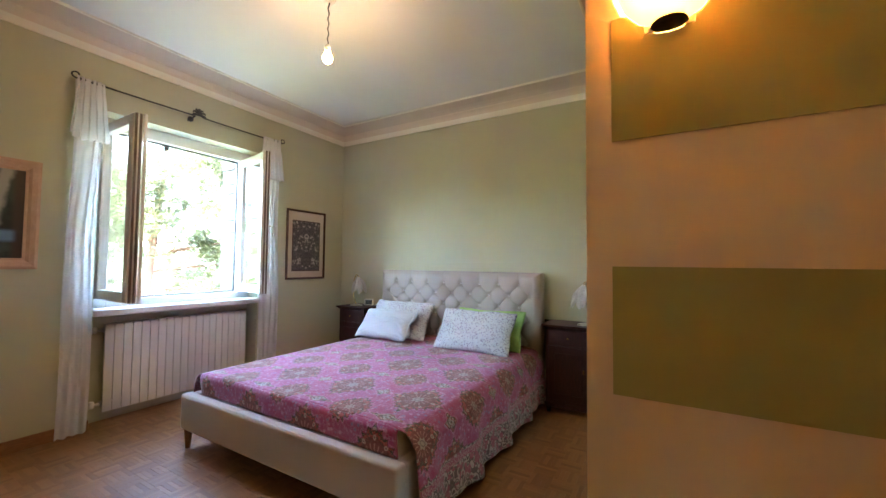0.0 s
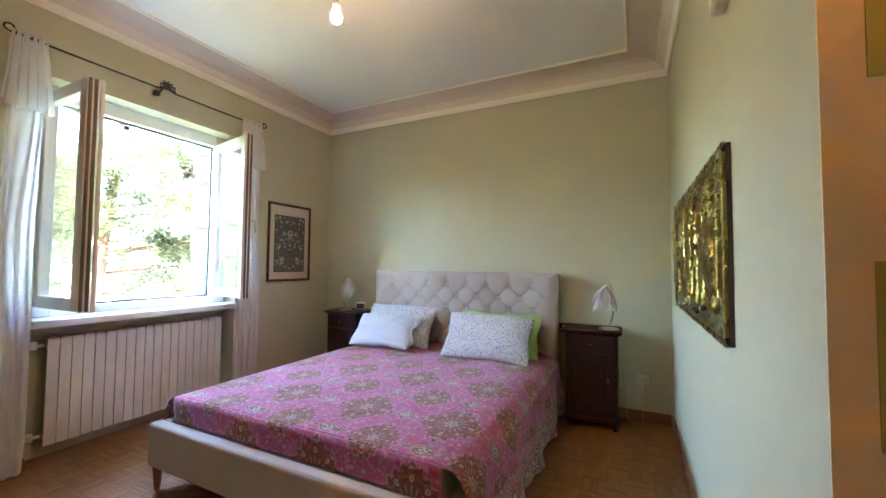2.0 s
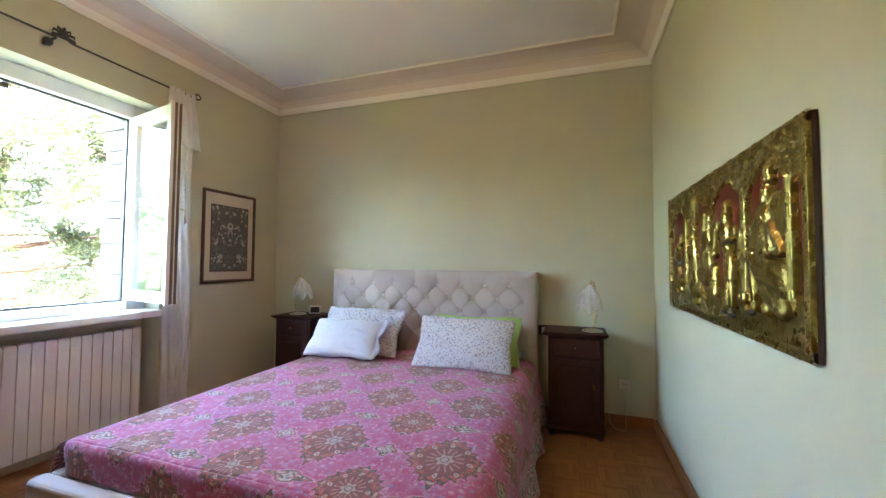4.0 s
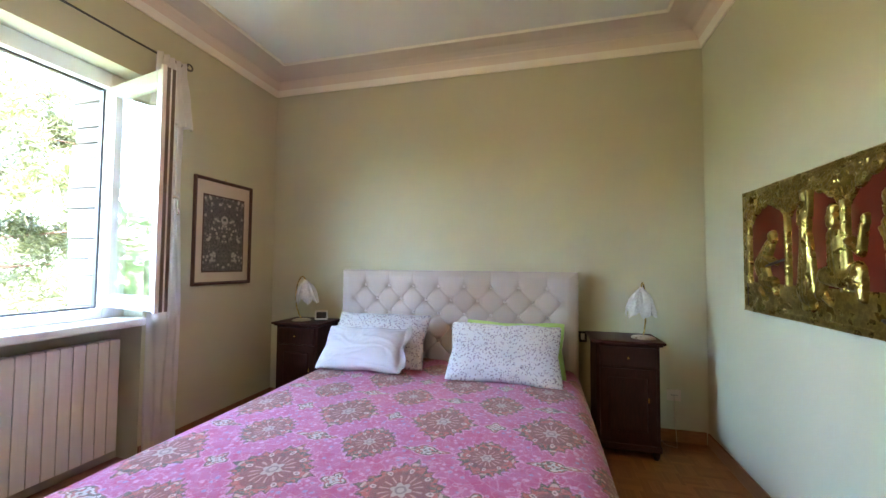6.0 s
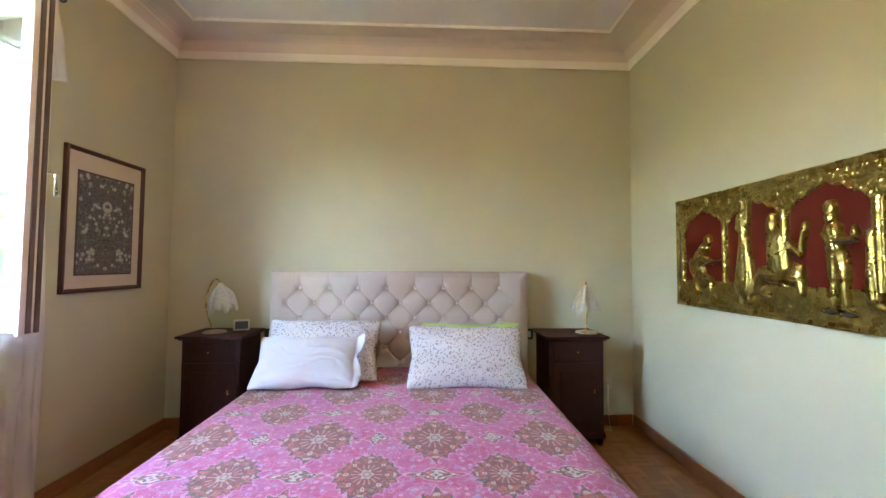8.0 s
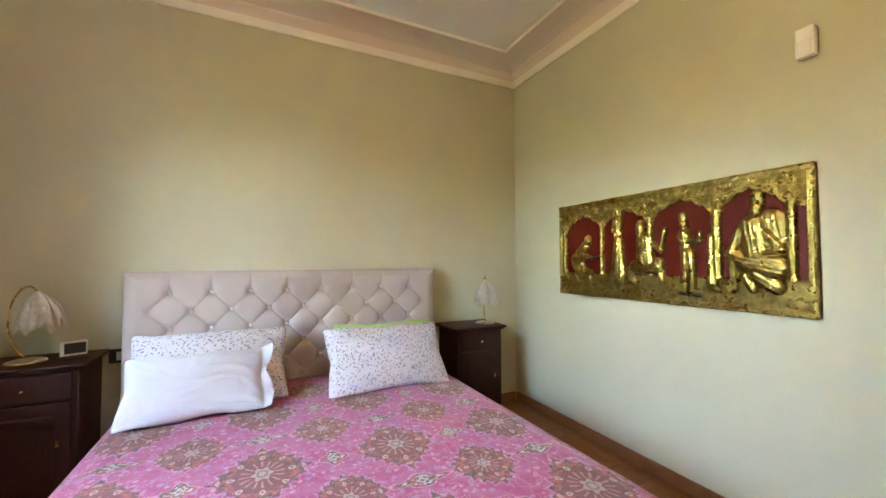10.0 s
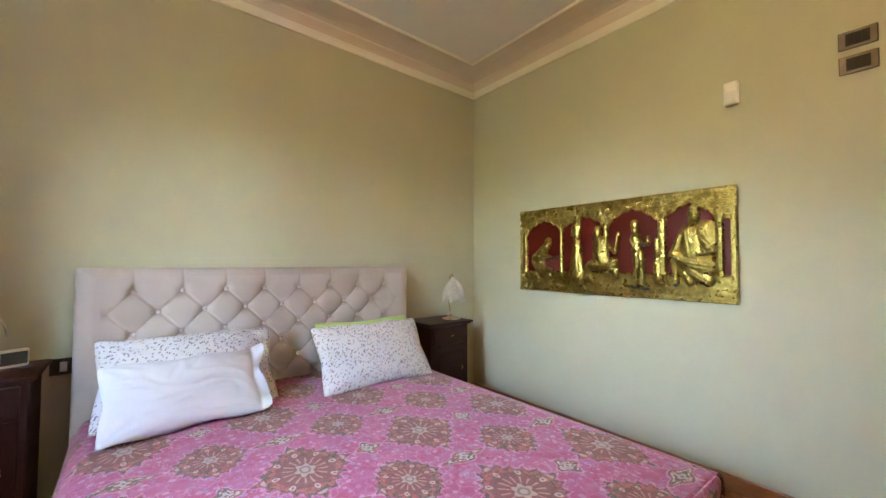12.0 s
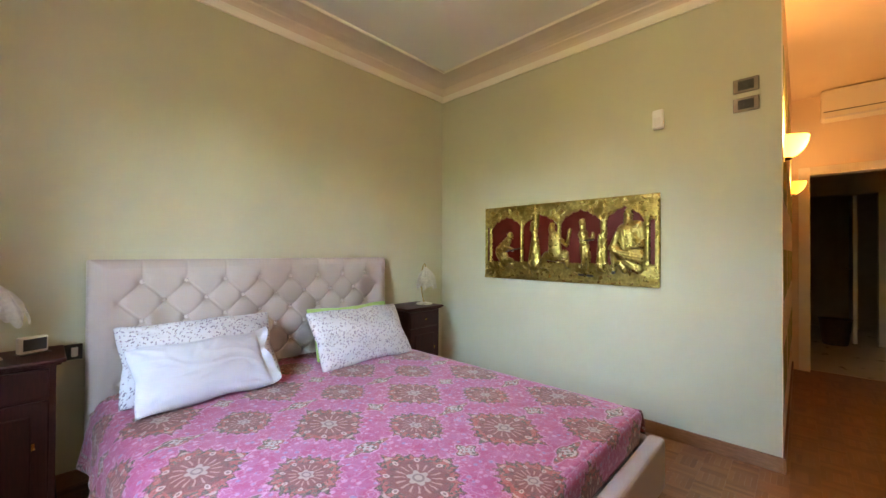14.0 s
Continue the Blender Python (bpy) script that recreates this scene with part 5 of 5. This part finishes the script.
# ---- outside: garden below the window ----
def leaf_material(name, dark, light):
    n = Nodes(name)
    geo = n.t.nodes.new("ShaderNodeNewGeometry")
    k = n.f("MULTIPLY_ADD", geo.outputs["Random Per Island"], 0.6, n.f("MULTIPLY", n.noise(0.9, 3.0), 0.5))
    c = n.mix(k, dark, light)
    n.set(Base_Color=c, Roughness=0.55)
    tr = n.put("ShaderNodeBsdfTranslucent", Color=c)
    mixer = n.t.nodes.new("ShaderNodeMixShader")
    n.feed(mixer.inputs[0], 0.35)
    n.feed(mixer.inputs[1], n.b.outputs[0])
    n.feed(mixer.inputs[2], tr.outputs[0])
    n.feed(n.t.nodes["Material Output"].inputs[0], mixer.outputs[0])
    return n.m


M_NEEDLE = leaf_material("pine_needles", (0.026, 0.034, 0.010), (0.058, 0.068, 0.022))
M_LAUREL = leaf_material("laurel_leaves", (0.025, 0.07, 0.010), (0.06, 0.14, 0.022))
M_BARK = plain("pine_bark", (0.07, 0.038, 0.026), (0.13, 0.068, 0.045), 0.9, 6.0, 40.0, 0.9, 0.02)
M_GRASS = plain("dry_lawn", (0.07, 0.08, 0.03), (0.12, 0.12, 0.05), 0.9, 0.4, 30.0, 0.6, 0.02)
GZ = -3.0
structure("ground", box(-2500, XW - T, -2500, 2500, GZ - 0.5, GZ), M_GRASS, "dry green lawn sloping away below the window", "ground")
rng = np.random.default_rng(7)


def blades(name, centres, count, length, width, spread_r, material, parent, droop=0.0):
    """Tufts of thin leaves round the given centres, joined into one mesh."""
    c = np.repeat(np.asarray(centres), count, axis=0)
    m = len(c)
    d = rng.normal(size=(m, 3))
    d[:, 2] = d[:, 2] * 0.7 + 0.25 - droop
    d /= np.linalg.norm(d, axis=1)[:, None]
    side = np.cross(d, rng.normal(size=(m, 3)))
    side /= np.linalg.norm(side, axis=1)[:, None] + 1e-9
    L = length * rng.uniform(0.6, 1.2, (m, 1))
    start = c + rng.normal(size=(m, 3)) * spread_r
    v = np.stack([start - side * width * 0.3, start + d * L * 0.5 - side * width, start + d * L, start + d * L * 0.5 + side * width], axis=1).reshape(-1, 3)
    idx = np.arange(m * 4).reshape(-1, 4)
    me = bpy.data.meshes.new(name)
    me.from_pydata(v.tolist(), [], idx.tolist())
    me.materials.append(material)
    ob = new(name, me)
    return under(ob, parent)


def pine(x, y, height, reach, low, tufts, seed, first=()):
    r = random.Random(seed)
    e = thing("pine_tree", (x, y, GZ), "tall pine tree with reddish bark and pale green needles", "tree", "pines in the garden")
    bpy.context.view_layer.update()
    stem = [(x + 0.12 * math.sin(k * 0.9 + seed), y + 0.10 * math.cos(k * 0.8 + seed), GZ + height * k / 9) for k in range(10)]
    wpart("trunk", tube(stem, 0.1, 12, taper=[0.13 - 0.011 * k for k in range(10)]), M_BARK, e, "reddish bark trunk", True)
    tips = []
    limbs = list(first)
    for k in range(20):
        h = low + (height - low - 0.2) * k / 20
        limbs.append((h, r.uniform(0, 360), reach * (1.05 - 0.6 * h / height) * r.uniform(0.7, 1.1), r.uniform(-0.05, 0.35)))
    for h, az, ln, rise in limbs:
        f = h / height * 9
        i = min(int(f), 8)
        base = Vector(stem[i]).lerp(Vector(stem[i + 1]), f - i)
        d = Vector((math.cos(radians(az)), math.sin(radians(az)), rise))
        pts = [base + d * ln * q + Vector((0.05 * math.sin(q * 6 + az), 0.05 * math.cos(q * 5 + az), -0.10 * ln * q * q)) for q in (0, 0.25, 0.5, 0.75, 1.0)]
        wpart("limb", tube(pts, 0.03, 6, taper=[0.030, 0.021, 0.014, 0.009, 0.004]), M_BARK, e, "", True)
        for _ in range(tufts):
            q = r.uniform(0.3, 1.05)
            p = base + d * ln * q + Vector((r.gauss(0, 0.26), r.gauss(0, 0.26), r.gauss(0.0, 0.17) - 0.10 * ln * q * q))
            tips.append(p)
    blades("crown", [tuple(p) for p in tips], 44, 0.20, 0.009, 0.065, M_NEEDLE, e)
    return e


pine(-8.5, 3.55, 8.5, 2.6, 4.4, 34, 1, first=((4.35, 62, 2.4, 0.30), (4.05, 75, 3.0, 0.16), (3.7, 50, 2.6, 0.05), (4.2, 250, 1.8, 0.1), (5.2, 10, 1.6, 0.1), (5.4, 40, 2.0, 0.1),
                                             (5.8, -15, 1.7, 0.1), (6.0, 60, 2.2, 0.0), (6.3, 20, 1.9, 0.1), (5.0, -60, 2.0, 0.15), (4.8, -35, 1.8, 0.1), (3.4, 20, 1.6, 0.0), (3.2, 85, 2.4, 0.0)))
pine(-14.0, 8.6, 8.0, 3.0, 2.2, 34, 2)
pine(-13.0, 4.9, 7.0, 2.8, 2.0, 36, 3)
pine(-19.0, 12.5, 7.0, 3.0, 1.5, 24, 5)


def shrub(x, y, r0, top, seed, count):
    g = np.random.default_rng(seed)
    e = thing("laurel_shrub", (x, y, GZ), "dense bright green laurel shrub", "shrub", "shrubs in the garden")
    bpy.context.view_layer.update()
    wpart("trunk", tube([(x, y, GZ), (x + 0.1, y, GZ + (top - GZ) * 0.5), (x, y + 0.1, GZ + (top - GZ) * 0.85)], 0.06, 8, taper=[0.08, 0.06, 0.02]), M_BARK, e, "", True)
    p = g.normal(size=(count, 3))
    p /= np.linalg.norm(p, axis=1)[:, None]
    p *= (0.55 + 0.5 * g.random((count, 1)) ** 0.5)
    lump = 1 + 0.22 * np.sin(p[:, :1] * 5 + seed) * np.cos(p[:, 1:2] * 4 + p[:, 2:] * 5)
    p *= lump
    h = (top - GZ) / 2
    c = np.c_[x + p[:, 0] * r0, y + p[:, 1] * r0, GZ + h + p[:, 2] * h]
    blades("crown", c, 9, 0.13, 0.03, 0.07, M_LAUREL, e, 0.2)
    return e


for k, (x, y, r0, top) in enumerate(((-10.5, 1.2, 1.6, 3.1), (-9.8, -1.0, 1.7, 3.2), (-10.2, -4.0, 1.7, 2.9), (-9.0, -7.4, 1.6, 2.3), (-12.5, -9.5, 2.0, 3.0), (-8.2, -10.0, 1.6, 2.2), (-7.0, -12.5, 1.7, 2.4))):
    shrub(x, y, r0, top, 20 + k, 1500)

hills = sheet(90, 6, lambda u, v: (-170 - 120 * v, -420 + 840 * u, GZ - 1 + (10 + 16 * abs(noise.noise((u * 7, 0.5, 0))) + 9 * noise.noise((u * 23, 1.5, 0)) + 3 * noise.noise((u * 90, 2.0, 0))) * math.sin(v * math.pi * 0.75)))
structure("backdrop", hills, plain("far_woods", (0.05, 0.075, 0.04), (0.10, 0.12, 0.07), 0.95, 0.05, 0.6, 0.5, 0.5), "hazy wooded hills far beyond the garden", "hills", True)

# stone reveal outside the window frame
srng = random.Random(3)
for side, y0 in ((1, WY1), (-1, WY0)):
    z = SILL - 0.06
    while z < WTOP - 0.02:
        h = srng.choice((0.10, 0.13, 0.16, 0.19))
        h = min(h, WTOP - 0.004 - z)
        d = srng.uniform(0.095, 0.12)
        ya, yb = (y0 - d, y0) if side > 0 else (y0, y0 + d)
        b = box(XW - T - srng.uniform(0.0, 0.04), FX0 - 0.012, ya, yb, z + 0.003, z + h - 0.003, 0.006)
        under(part("stone", b, M_STONE), wall_west)
        z += h

# ---- parquet: mosaic squares of five fingers, alternate squares turned ----
SQ, NF, GAP = 0.125, 5, 0.0002
fl = SQ / NF


def finger_mesh(along_x):
    a, b = (SQ / 2 - GAP, fl / 2 - GAP) if along_x else (fl / 2 - GAP, SQ / 2 - GAP)
    me = bpy.data.meshes.new("finger")
    c = 0.0004
    v = [(-a, -b, -0.006), (a, -b, -0.006), (a, b, -0.006), (-a, b, -0.006), (-a, -b, -c), (a, -b, -c), (a, b, -c), (-a, b, -c), (-a + c, -b + c, 0), (a - c, -b + c, 0), (a - c, b - c, 0), (-a + c, b - c, 0)]
    f = [(8, 9, 10, 11)] + [(i, (i + 1) % 4, (i + 1) % 4 + 4, i + 4) for i in range(4)] + [(i + 4, (i + 1) % 4 + 4, (i + 1) % 4 + 8, i + 8) for i in range(4)]
    me.from_pydata(v, [], f)
    me.materials.append(M_PARQ)
    return me, v, f


FX = finger_mesh(True)
FY = finger_mesh(False)
vs, fs, singles = [], [], 0
nx0, nx1, ny0, ny1 = math.floor((XW - 0.17) / SQ), math.ceil(HX / SQ), math.floor(YS / SQ), math.ceil(YN / SQ)
for i in range(nx0, nx1):
    for j in range(ny0, ny1):
        cx, cy = (i + 0.5) * SQ, (j + 0.5) * SQ
        if cx > XE + 0.1 and cy > YE + 0.1:
            continue
        me, v, f = FX if (i + j) % 2 else FY
        near = -2.75 < cx < -1.35 and 0.70 < cy < 1.40
        for k in range(NF):
            o = (k - (NF - 1) / 2) * fl
            px, py = (cx, cy + o) if (i + j) % 2 else (cx + o, cy)
            dz = random.uniform(-0.0003, 0.0003)
            if near and singles < 300:
                ob = new("parquet_finger", me)
                ob.location = (px, py, dz)
                ob.parent = floor
                singles += 1
            else:
                n0 = len(vs)
                vs.extend((px + a, py + b, c + dz) for a, b, c in v)
                fs.extend(tuple(n0 + q for q in face) for face in f)
me = bpy.data.meshes.new("parquet_rest")
me.from_pydata(vs, [], fs)
me.materials.append(M_PARQ)
ob = new("parquet_rest", me)
ob.parent = floor
tagged(ob, kind="stuff")
